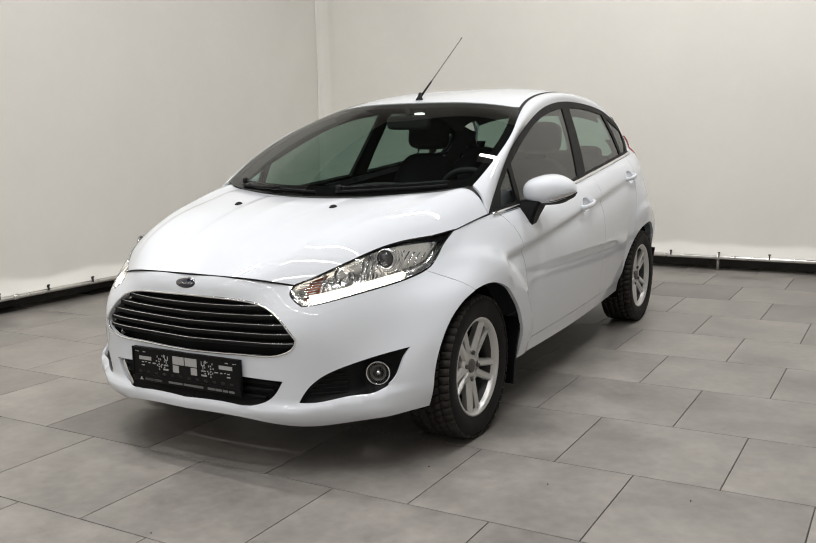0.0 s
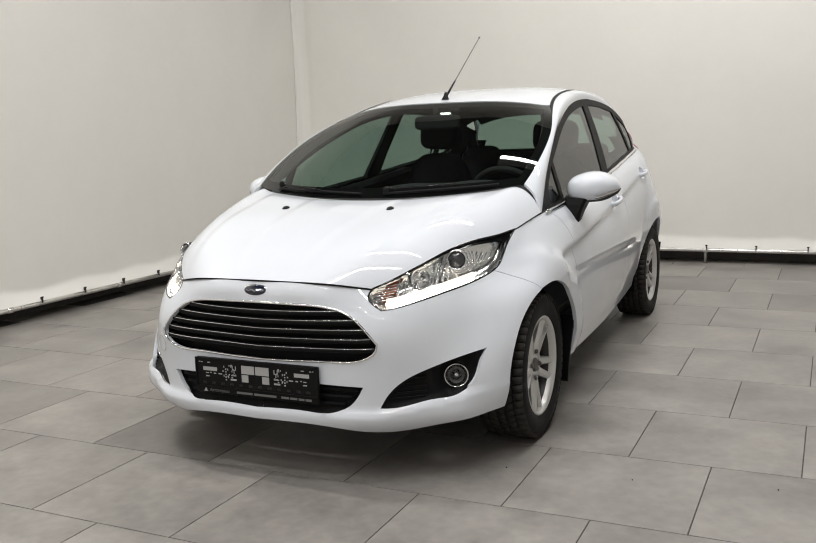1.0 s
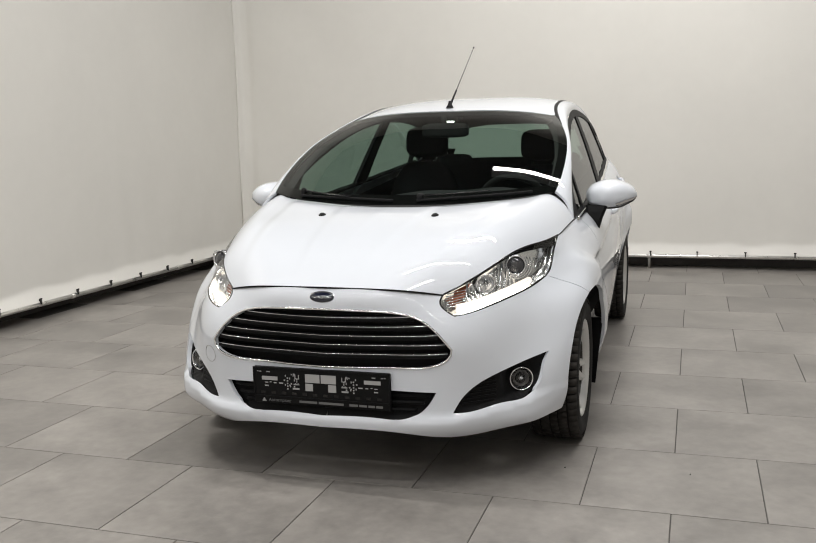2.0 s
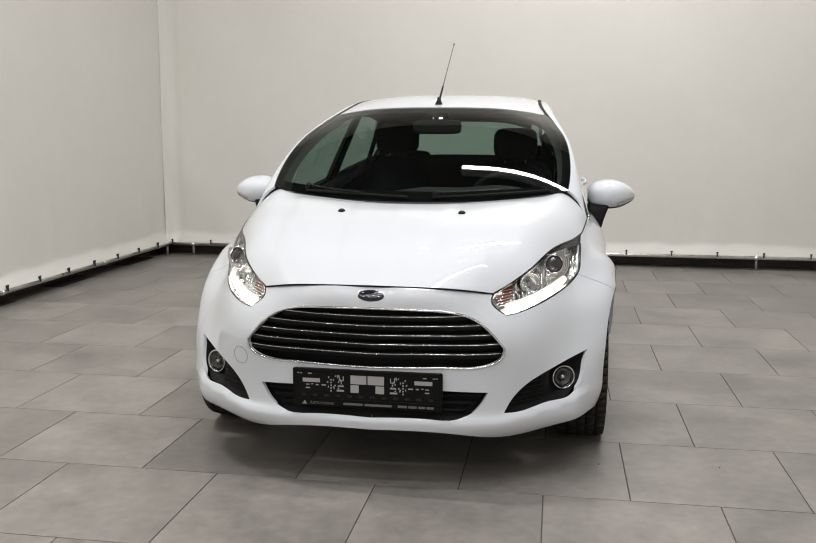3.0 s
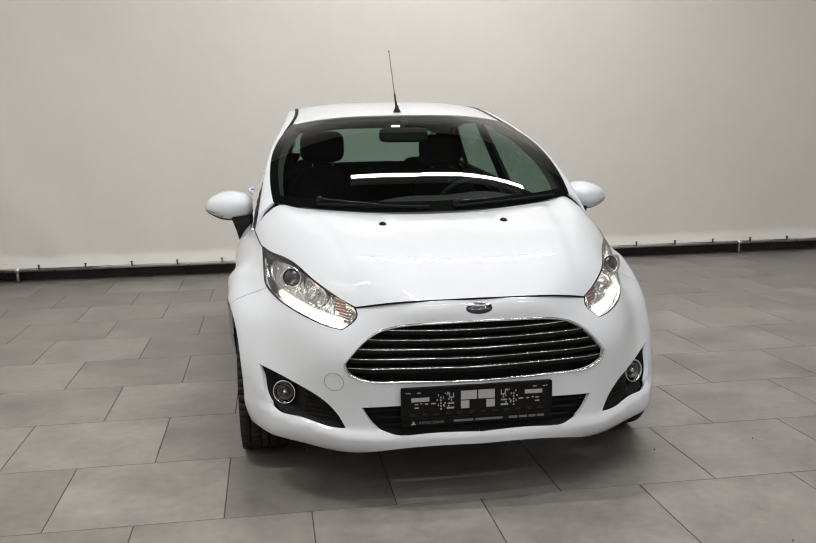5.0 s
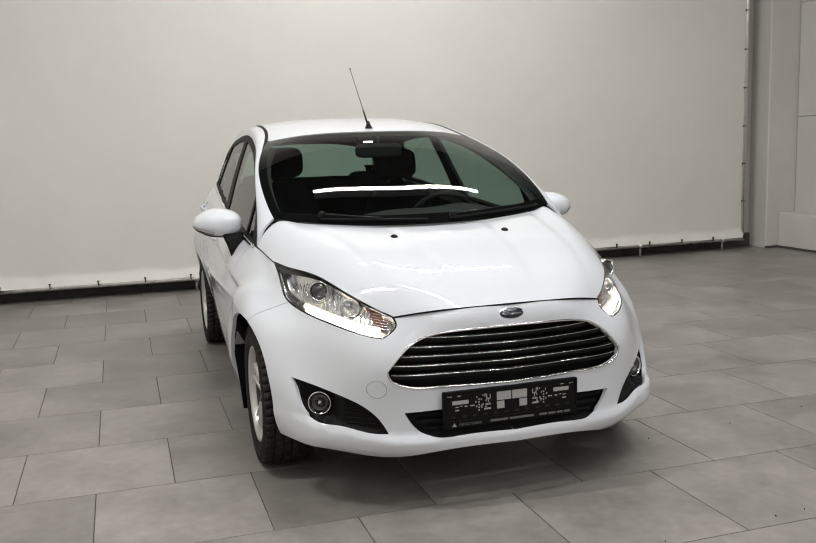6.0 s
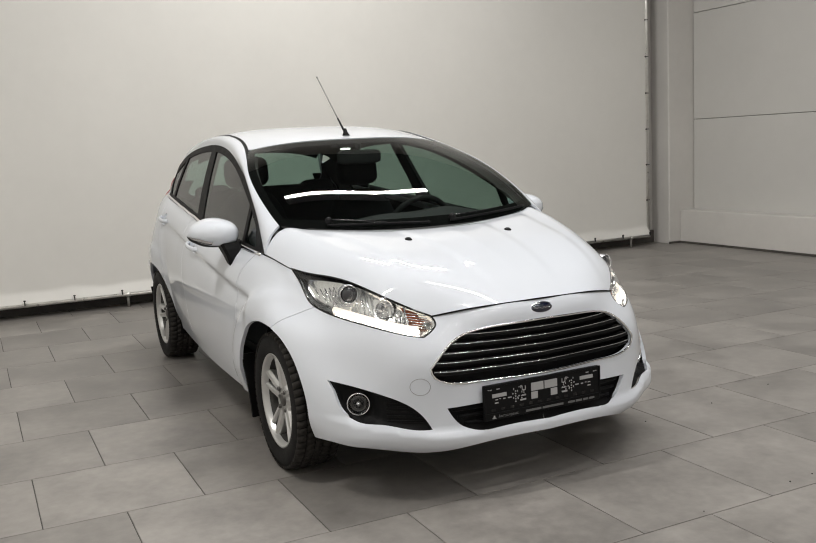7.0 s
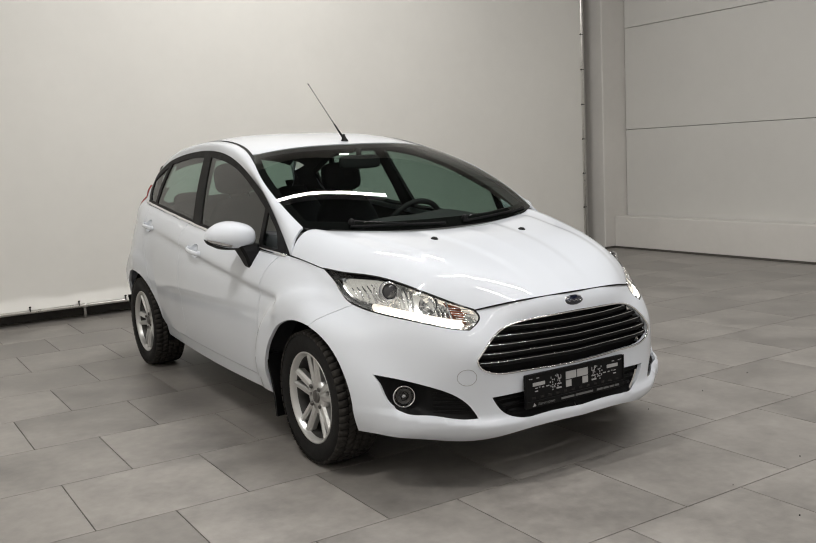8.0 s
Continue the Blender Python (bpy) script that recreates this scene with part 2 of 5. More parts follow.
FRONT = [
    ([0] * 10, [-.69, -.758, -.770, -.766, -.763, -.764, -.763, -.744, -.64, -.40]),
    ([.27] * 10, [-.67, -.740, -.752, -.747, -.745, -.746, -.740, -.713, -.60, -.36]),
    ([.46] * 10, [-.60, -.686, -.708, -.708, -.713, -.712, -.666, -.595, -.49, -.22]),
    ([.60] * 10, [-.47, -.578, -.606, -.606, -.60, -.58, -.53, -.455, -.355, -.12]),
    ([.70] * 10, [-.36, -.493, -.528, -.518, -.48, -.43, -.35, -.22, -.145, .03]),
    ([.77, .787, .807, .813, .813, .808, .794, .768, .748, .738], [-.32, -.34, -.355, -.345, -.32, -.27, -.19, -.07, -.01, .14]),
    ([.79, .807, .828, .840, .847, .850, .847, .825, .783, .757], [.05, .05, .05, .05, .05, .05, .06, .08, .11, .24]),
]
UK = np.array([0, .27, .465, .645, .80, 1.0, 1.40, 1.80, 2.075, 2.35, 2.65, 2.95, 3.25, 3.55, 3.70, 3.85, 4.025, 4.2, 4.5, 4.8, 5.25])
YS = np.array([.45, .725, 1.0, 1.3, 1.6, 1.9, 2.2, 2.35, 2.5, 2.675, 2.85])
ZT = np.linspace(.15, 1.46, 525)
UT = np.linspace(0, 5.25, 1401)
def table():
    cols = []
    zc = np.clip(ZT, None, .86); up = np.clip(ZT - .86, 0, None)
    for n, (xs, ys) in enumerate(FRONT):
        x = nspline(ZL, xs, zc); y = nspline(ZL, ys, zc)
        if n >= 5:
            x = np.where(ZT > .86, x - .33 * up - .13 * up ** 2, x)
        y = y + up * np.array([1.0, .95, .75, .5, .25, .08, .03])[n]
        cols.append((x, y))
    for y in YS:
        cols.append((flank(np.full_like(ZT, y), ZT), np.full_like(ZT, y)))
    back = np.clip(ZT - .9, 0, None)
    for x, y, k in ((.60, 3.00, .75), (.40, 3.12, .86), (0, 3.17, .85)):
        taper = 1 - .35 * back - .12 * np.clip(.45 - ZT, 0, None)
        cols.append((x * taper, y - k * back ** 1.2 - .10 * np.clip(.3 - ZT, 0, None)))
    X = nspline(UK, np.array([c[0] for c in cols]), UT).T
    Y = nspline(UK, np.array([c[1] for c in cols]), UT).T
    return X, Y
XT, YT = table()
def ease(t):
    t = np.clip(t, 0, 1)
    return t * t * (3 - 2 * t)
def press(y, z):
    """pressed lines of the flank and the swollen wheel arches, outward in metres"""
    fold = ease((y - .17) / .10) * np.clip((2.75 - y) / .5, 0, 1)
    d = .676 + .106 * y - z
    upper = np.exp(-np.clip(d - .04, 0, None) / .10) * ease((d + .004) / .036) * -.020 * np.clip((2.7 - y) / .9, 0, 1)
    e = .638 - .035 * y - z
    lower = np.exp(-np.clip(e - .03, 0, None) / .09) * ease((e + .005) / .030) * -.007 * ease((1.98 - y) / .25) * (.45 + .55 * ease((y - .4) / 1.0))
    out = (upper + lower) * fold
    for yc, lip, wide, broad, span in ((0.0, .018, .055, .014, .16), (2.489, .012, .05, .034, .24)):
        r = np.hypot(y - yc, z - .27)
        swell = lip * ease((.500 - r) / wide) + broad * ease((.40 + span - r) / span)
        out = out + swell * np.clip((z - .15) / .2, 0, 1) * np.clip((y - yc + .35) / .32, 0, 1)
    return out
def skin_at(u, z):
    """place on the lower skin"""
    u = np.asarray(u, float); z = np.asarray(z, float)
    fu = np.clip(u / 5.25 * 1400, 0, 1399.999); fz = np.clip((z - .15) / 1.31 * 524, 0, 523.999)
    iu = fu.astype(int); iz = fz.astype(int); a = fu - iu; b = fz - iz
    def g(T): return (T[iz, iu] * (1 - a) + T[iz, iu + 1] * a) * (1 - b) + (T[iz + 1, iu] * (1 - a) + T[iz + 1, iu + 1] * a) * b
    x, y = g(XT), g(YT)
    low = .258 + .05 * ease((x - .42) / .36)
    lip = .021 * ease((low + .008 - z) / .014) * np.clip((-.26 - y) / .1, 0, 1) * (1 - .9 * ease((x - .68) / .10))
    nx = np.clip((x - .42) / .42, 0, .85)
    x, y = x + lip * nx, y - lip * np.sqrt(1 - nx * nx)
    return np.stack([x + press(y, z) * np.clip((x - .6) / .12, 0, 1) - .9 * np.clip(y - 2.55, 0, .5) ** 2 * np.clip((z - .6) / .3, 0, 1) * (1 - .5 * ease((z - .92) / .10) * ease((1.22 - z) / .10)) * np.clip(x / .5, 0, 1), y, z], -1)
def u_of(kind, c, z):
    """skin parameter from a front view (x, z) or a side view (y, z)"""
    f = np.clip((z - .15) / 1.31 * 524, 0, 523.999); i = int(f); b = f - i
    if kind == 'U':
        return float(c)
    if kind == 'F':
        row = (XT[i] * (1 - b) + XT[i + 1] * b)[:400]
        return float(np.interp(c, np.maximum.accumulate(row), UT[:400]))
    row = YT[i] * (1 - b) + YT[i + 1] * b
    return float(np.interp(c, np.maximum.accumulate(row), UT))
def side(y, z):
    return skin_at(u_of('S', y, z), z)[0]


# ---- trimmed panels on the skin ----
def smooth_line(points, step):
    """A spline through two-dimensional points, sampled about every step; two points give a straight line."""
    p = np.array(points, float)
    s = np.r_[0, np.cumsum(np.linalg.norm(np.diff(p, axis=0), axis=1))]
    n = max(2, int(round(s[-1] / step)))
    q = np.linspace(0, s[-1], n + 1)
    return nspline(s, p, q) if len(p) > 2 else p[0] + (p[1] - p[0]) * (q / s[-1])[:, None]


def arc(y, z, r, a0, a1, n=9):
    return [(y + r * math.cos(radians(a)), z + r * math.sin(radians(a))) for a in np.linspace(a0, a1, n)]


def outline(pieces, step):
    """A closed loop in the skin's own measure from pieces in front view ('F', x and z) or side view ('S', y and z)."""
    loop = []
    for kind, points in pieces:
        for a, z in smooth_line(points, step)[:-1]:
            loop.append((u_of(kind, a, z), z))
    return np.array(loop)


def shrink(loop, gap):
    """Draws a loop in by a gap."""
    area = np.sum(loop[:, 0] * np.roll(loop[:, 1], -1) - loop[:, 1] * np.roll(loop[:, 0], -1))
    d = np.roll(loop, -1, 0) - np.roll(loop, 1, 0)
    n = np.stack([-d[:, 1], d[:, 0]], 1) * (1 if area > 0 else -1)
    return loop + gap * n / (np.linalg.norm(n, axis=1)[:, None] + 1e-9)


def inside(p, loop):
    x, y = p[:, :1], p[:, 1:]
    x0, y0 = loop[:, 0], loop[:, 1]
    x1, y1 = np.roll(x0, -1), np.roll(y0, -1)
    cross = ((y0 > y) != (y1 > y)) & (x < (x1 - x0) * (y - y0) / (y1 - y0 + 1e-12) + x0)
    return cross.sum(1) % 2 == 1


def trimmed(loops, step, place):
    """A mesh over the area inside the first loop and outside the others, laid on a surface by place(u, z)."""
    from mathutils.geometry import delaunay_2d_cdt
    allp = np.concatenate(loops)
    lo, hi = loops[0].min(0), loops[0].max(0)
    gx, gy = np.meshgrid(np.arange(lo[0] + step / 2, hi[0], step), np.arange(lo[1] + step / 2, hi[1], step))
    gx[1::2] += step / 2
    g = np.stack([gx.ravel(), gy.ravel()], 1)
    ok = inside(g, loops[0])
    for h in loops[1:]:
        ok &= ~inside(g, h)
    g = g[ok]
    if len(g):
        near = np.concatenate([np.min((g[i:i + 500, None, 0] - allp[None, :, 0]) ** 2 + (g[i:i + 500, None, 1] - allp[None, :, 1]) ** 2, axis=1) for i in range(0, len(g), 500)])
        g = g[near > (0.6 * step) ** 2]
    edges, k = [], 0
    for l in loops:
        edges += [(k + i, k + (i + 1) % len(l)) for i in range(len(l))]
        k += len(l)
    verts, _, faces, *_ = delaunay_2d_cdt([Vector(p) for p in np.concatenate([allp, g])], edges, [], 0, 1e-6)
    v = np.array([tuple(p) for p in verts])
    tri = np.array([f for f in faces if len(f) == 3])
    c = v[tri].mean(1)
    ok = inside(c, loops[0])
    for h in loops[1:]:
        ok &= ~inside(c, h)
    bm = bmesh.new()
    vs = [bm.verts.new(p) for p in place(v[:, 0], v[:, 1])]
    for t in tri[ok]:
        try:
            bm.faces.new([vs[i] for i in t])
        except ValueError:
            pass
    bmesh.ops.delete(bm, geom=[w for w in bm.verts if not w.link_faces], context="VERTS")
    return orient(bm)


def lifted(bm, d):
    bm.normal_update()
    for v, n in [(v, v.normal.copy()) for v in bm.verts]:
        v.co += n * d
    return bm


def panel(pieces, holes=(), step=0.014, edge=0.016, gap=0.0018, lift=0.0, both=False):
    line = step * 0.6
    loops = [shrink(outline(pieces, line), gap)] + [shrink(outline(h, line), -gap) for h in holes]
    bm = trimmed(loops, step, skin_at)
    if lift:
        lifted(bm, lift)
    if both:
        doubled(bm)
    return flange(bm, edge) if edge else bm


def on_skin(y, z, out=0.0):
    x = side(y, z)
    return Vector((x + out, y, z))


def front_y(x, z):
    return float(skin_at(u_of("F", x, z), z)[1])


# ---- the car ----
car = tagged(new("car"), "white five-door hatchback with daytime lights on, parked on grey tiles", "car")

HL_TOP = [(0.415, 0.684), (0.481, 0.717), (0.545, 0.756), (0.601, 0.793), (0.648, 0.808), (0.690, 0.814), (0.724, 0.826)]
HL_LOW = [(0.724, 0.826), (0.721, 0.783), (0.715, 0.728), (0.702, 0.690), (0.671, 0.668), (0.626, 0.653), (0.552, 0.630), (0.496, 0.616), (0.462, 0.612)]
HL_TIP = [(0.462, 0.612), (0.430, 0.632), (0.408, 0.662), (0.415, 0.684)]
GRILLE = [(0.0, 0.640), (0.155, 0.638), (0.276, 0.629), (0.347, 0.608), (0.417, 0.556), (0.462, 0.503)]
GRILLE_LOW = [(0.462, 0.503), (0.458, 0.481), (0.418, 0.451), (0.290, 0.436), (0.150, 0.432), (0.0, 0.431)]
LOWER = [(0.0, 0.357), (0.22, 0.355), (0.408, 0.350)]
LOWER_LOW = [(0.408, 0.350), (0.362, 0.284), (0.318, 0.262), (0.22, 0.257), (0.0, 0.257)]
FOG_TOP = [(0.462, 0.274), (0.486, 0.318), (0.533, 0.366), (0.607, 0.403), (0.690, 0.430), (0.752, 0.444)]
FOG_LOW = [(0.752, 0.444), (0.744, 0.418), (0.729, 0.340), (0.707, 0.314), (0.613, 0.291), (0.500, 0.272), (0.462, 0.274)]
ARCH = (0.0, 0.27, 0.350)
REAR_ARCH = (2.494, 0.275, 0.350)
SEAM_Y, SEAM_Z = -0.2164, 0.694
SEAM_MID = [(-0.170, 0.668), (-0.128, 0.640)]
ARCH_IN = arc(*ARCH, 105, 190)

# front bumper
bm = panel(
    [("F", [(0, 0.2145), (0.2, 0.214), (0.33, 0.20), (0.45, 0.178), (0.60, 0.190), (0.70, 0.205), (0.755, 0.21)]),
     ("S", [(float(skin_at(u_of("F", 0.755, 0.21), 0.21)[1]), 0.21), ARCH_IN[-1]]),
     ("S", ARCH_IN[::-1]),
     ("S", [ARCH_IN[0], *SEAM_MID[::-1], (SEAM_Y, SEAM_Z)]),
     ("F", [(0.7045, 0.694)] + HL_LOW[4:]),
     ("F", HL_TIP),
     ("F", [(0.415, 0.684), (0.36, 0.698), (0.27, 0.708), (0.12, 0.714), (0, 0.7152)]),
     ("F", [(0, 0.7152), (0, 0.640)]),
     ("F", GRILLE), ("F", GRILLE_LOW),
     ("F", [(0, 0.431), (0, 0.357)]),
     ("F", LOWER), ("F", LOWER_LOW),
     ("F", [(0, 0.257), (0, 0.2145)])],
    holes=[[("F", FOG_TOP), ("F", FOG_LOW)]], step=0.013, gap=0.0, both=True)
bumper = part("front_bumper", bm, PAINT, car)

# wings, doors, rear quarters
DOOR_LINE = [(0.335, 0.872), (0.395, 0.80), (0.425, 0.70), (0.432, 0.45), (0.415, 0.296)]
HOOD_LINE = [(-0.035, 0.824), (0.09, 0.842), (0.255, 0.868)]
MID_LINE = [(1.655, 0.966), (1.63, 0.80), (1.60, 0.55), (1.585, 0.300)]
BELT = lambda a, b: [(y, float(belt(y)) - 0.012) for y in np.linspace(a, b, 6)]
pair("front_wing", panel(
    [("S", [(SEAM_Y, SEAM_Z), *SEAM_MID, ARCH_IN[0]]),
     ("S", arc(*ARCH, 105, -6, 13)),
     ("S", [(0.348, 0.234), (0.405, 0.236)]),
     ("S", [(0.405, 0.236), DOOR_LINE[-1]]),
     ("S", DOOR_LINE[::-1]),
     ("S", [(0.335, 0.872), (0.258, 0.864)]),
     ("S", [(0.258, 0.864)] + HOOD_LINE[1::-1]),
     ("F", [(0.7235, 0.824)] + HL_LOW[1:4] + [(0.7045, 0.694)])], gap=0.0016), PAINT, car)
def ellipse(y, z, ry, rz):
    return [("S", [(y + ry * math.cos(a), z + rz * math.sin(a)) for a in np.linspace(0, 2 * math.pi, 17)])]


HANDLES = ((1.245, 1.445, 0.814), (2.205, 2.385, 0.908))
CUPS = [(y0 + 0.52 * (y1 - y0), z + 0.008, 0.060, 0.036) for y0, y1, z in HANDLES]
front_doors = pair("front_door", panel(
    [("S", DOOR_LINE), ("S", [DOOR_LINE[-1], (1.0, 0.300), MID_LINE[-1]]), ("S", MID_LINE[::-1]), ("S", BELT(1.655, 0.335))], holes=[ellipse(*CUPS[0])]), PAINT, car)
rear_doors = pair("rear_door", panel(
    [("S", MID_LINE), ("S", [MID_LINE[-1], (2.10, 0.304)]), ("S", [(2.10, 0.304), (2.155, 0.345)] + arc(*REAR_ARCH, 160, 143, 3)),
     ("S", [arc(*REAR_ARCH, 143, 140, 2)[0], (2.25, 0.62), (2.36, 0.86), (2.47, 1.033)]), ("S", BELT(2.47, 1.655))], holes=[ellipse(*CUPS[1])]), PAINT, car)
pair("sill", panel(
    [("S", [(0.40, 0.291), (1.0, 0.295), (1.58, 0.295), (2.13, 0.299)]), ("S", [(2.13, 0.299), (2.135, 0.232)]), ("S", [(2.135, 0.232), (1.2, 0.226), (0.40, 0.232)]), ("S", [(0.40, 0.232), (0.40, 0.291)])], lift=-0.006), PAINT, car)
pair("rear_quarter", panel(
    [("S", [arc(*REAR_ARCH, 143, 140, 2)[0], (2.25, 0.62), (2.36, 0.86), (2.47, 1.033)]),
     ("S", BELT(2.47, 2.63)), ("S", [(2.63, 1.046), (2.70, 1.16), (2.695, 1.235)]), ("S", [(2.695, 1.235), (2.81, 1.215)]),
     ("S", [(2.81, 1.215), (2.90, 1.02), (2.93, 0.80), (2.94, 0.66)]),
     ("S", [(2.94, 0.66), (2.80, 0.58)]), ("S", arc(*REAR_ARCH, 45, 143, 11))]), PAINT, car)
part("rear_bumper", panel(
    [("S", [(2.80, 0.58), (2.94, 0.66)]), ("U", [(4.33, 0.66), (4.6, 0.68), (5.25, 0.68)]), ("U", [(5.25, 0.68), (5.25, 0.22)]),
     ("U", [(5.25, 0.22), (4.6, 0.21), (4.19, 0.22)]), ("S", arc(*REAR_ARCH, -8, 45, 6))], gap=0.0, both=True), PAINT, car)
GATE_EDGE = [(4.30, 0.685), (4.30, 0.80), (4.26, 1.02), (4.17, 1.215)]
GLASS_EDGE = [(5.25, 1.025), (4.66, 1.03), (4.54, 1.05), (4.47, 1.15), (4.44, 1.235), (4.52, 1.29), (5.25, 1.325)]
GATE = [("U", GATE_EDGE), ("U", [GATE_EDGE[-1], (4.32, 1.268), (4.6, 1.318), (5.25, 1.358)]), ("U", [(5.25, 1.358), (5.25, 1.325)]), ("U", GLASS_EDGE[::-1]), ("U", [(5.25, 1.025), (5.25, 0.685)]), ("U", [(5.25, 0.685), GATE_EDGE[0]])]
part("tailgate", panel(GATE, gap=0.0, both=True, step=0.035), PAINT, car)
part("tailgate_lining", panel(GATE, gap=0.0, both=True, step=0.05, lift=-0.02, edge=0), DASH, car, "dark inner tailgate trim")
pair("tail_lamp", panel(
    [("S", [(2.895, 0.90), (2.865, 1.06), (2.825, 1.16)]), ("S", [(2.825, 1.16), (2.865, 1.155)]), ("S", [(2.865, 1.155), (2.94, 1.02), (2.985, 0.88)]), ("S", [(2.985, 0.88), (2.895, 0.90)])], lift=0.010, edge=0.014, gap=0), RED, car, "red tail lamp lens")
pair("lamp_housing", panel([("S", [(2.80, 0.88), (2.79, 1.06), (2.78, 1.19)]), ("S", [(2.78, 1.19), (2.865, 1.17)]), ("S", [(2.865, 1.17), (2.94, 1.02), (2.985, 0.86)]), ("S", [(2.985, 0.86), (2.80, 0.88)])], lift=-0.012, edge=0, gap=0), DARK, car, "dark housing behind the tail lamp")

# bonnet: a surface stretched between its four edges
EDGE_PTS = np.array([(x, front_y(x, z), z) for x, z in HL_TOP] + [(float(side(y, z)), y, z) for y, z in HOOD_LINE[1:]])
EDGE_S = np.r_[0, np.cumsum(np.linalg.norm(np.diff(EDGE_PTS, axis=0), axis=1))]


def bonnet_side(t):
    return nspline(EDGE_S / EDGE_S[-1], EDGE_PTS, t)


EDGE_T = np.linspace(0, 1, 61)
EDGE = bonnet_side(EDGE_T)
MIDK, MIDV = [0, 0.12, 0.3, 0.5, 0.7, 0.85, 1], [(-0.737, 0.716), (-0.66, 0.757), (-0.52, 0.818), (-0.34, 0.874), (-0.16, 0.912), (-0.03, 0.925), (0.085, 0.931)]


def bonnet(s, t):
    s, t = (1 - (1 - s) ** 1.35), t
    mid = np.r_[0, nspline(MIDK, MIDV, np.array(t))]
    edge = bonnet_side(np.array(t))
    f0, f1 = np.array([0, -0.737, 0.716]), EDGE[0]
    fr = nspline([0, 0.3, 0.65, 1], [(0, -0.737, 0.716), (0.13, -0.731, 0.714), (0.28, -0.708, 0.7075), tuple(EDGE[0])], np.array(s))
    r1 = EDGE[-1]
    back = nspline([0, 0.25, 0.5, 0.72, 0.88, 0.95, 1], [(0, 0.085, 0.931), (0.21, 0.10, 0.937), (0.43, 0.155, 0.953), (0.59, 0.232, 0.967), (0.674, 0.282, 0.961), (0.725, 0.272, 0.916), tuple(r1)], np.array(s))
    p = (1 - s) * mid + s * edge + (1 - t) * (fr - (1 - s) * f0 - s * f1) + t * (back - (1 - s) * np.array([0, 0.085, 0.931]) - s * r1)
    p[2] += 0.015 * math.sin(math.pi * t) ** 0.8 * 9.48 * s ** 3 * (1 - s)
    # shallow fold lines running back from the badge
    fade = float(ease(t / 0.25) * ease((1.0 - t) / 0.12))
    p[2] += fade * float(0.0045 * (1 - ease((p[0] - 0.10 - 0.10 * t) / 0.05)) + 0.007 * (1 - ease((p[0] - 0.34 - 0.14 * t) / 0.06)))
    return p


hood = part("bonnet", flange(doubled(orient(sheet(bonnet, 72, 64))), 0.014), PAINT, car)

part("bonnet_seam", rod(bmesh.new(), [Vector((math.copysign(1, s) * bonnet(abs(s), 0.0)[0], bonnet(abs(s), 0.0)[1] - 0.0026, bonnet(abs(s), 0.0)[2] - 0.0024)) for s in np.linspace(-1, 1, 61)], 0.0034, 6), BLACK, car, "black gap under the bonnet edge")
pair("bonnet_side_seam", rod(bmesh.new(), [Vector(EDGE[k]) + Vector((0.0012, 0, -0.001)) for k in range(44, 61)], 0.0024, 6), BLACK, car, "black gap beside the bonnet")

# windscreen, roof, pillars
WS_TOP = (0.546, 1.074, 1.324)


def screen(s, t, out=0.0):
    a = abs(s)
    w = 0.046 * 4 * t * (1 - t) * (1 + 0.25 * t)
    low = np.array([(0.673 + w) * s, 0.09 + 0.202 * a ** 3.0, 0.942 + 0.044 * a ** 2.3])
    top = np.array([(0.556 + w) * s, 0.985 + 0.089 * a ** 3.0, 1.360 - 0.036 * a ** 3.2])
    p = low + (top - low) * t
    bulge = 0.030 * 4 * t * (1 - t) * (1 - 0.4 * a ** 3)
    return Vector(p) + float(bulge + out) * Vector((0.25 * float(s), -0.45, 0.86))


def strip(f, nu, nv):
    return orient(sheet(f, nu, nv))


windscreen = part("windscreen", strip(lambda s, t: screen(2 * s - 1, t), 48, 30), SCREEN, car, "tinted windscreen glass")
windscreen.visible_shadow = False
for f in (lambda s, t: screen(-1 + 0.055 * s, t, -0.003), lambda s, t: screen(1 - 0.055 * s, t, -0.003), lambda s, t: screen(2 * s - 1, 1 - 0.07 * t * (1 + 0 * s), -0.003), lambda s, t: screen(2 * s - 1, 0.08 * t, -0.003)):
    part("screen_border", strip(f, 40, 10), FRIT, windscreen, "black printed border")

RAIL_A = [(0.262, 0.868), (0.39, 0.957), (0.628, 1.092), (0.892, 1.204), (1.257, 1.314), (1.60, 1.362), (1.95, 1.364), (2.40, 1.317), (2.69, 1.21)]
RAIL_B = [tuple(screen(1.0, t)) for t in (0.0, 0.18, 0.5, 0.78)] + [(0.545, 1.22, 1.357), (0.522, 1.56, 1.411), (0.512, 1.95, 1.418), (0.492, 2.42, 1.377), (0.455, 2.70, 1.305)]
RAIL_T = np.linspace(0, 1, 9)
RA = np.array([(float(side(y, z)), y, z) for y, z in RAIL_A])
RB = np.array(RAIL_B)


def rail(s, t):
    a, b = nspline(RAIL_T, RA, np.array(t)), nspline(RAIL_T, RB, np.array(t))
    p = a + (b - a) * s
    mid = Vector((0.75, -0.12, 0.62)).normalized()
    return Vector(p) + 0.020 * min(1.0, 0.8 + t) * math.sin(math.pi * s) * mid


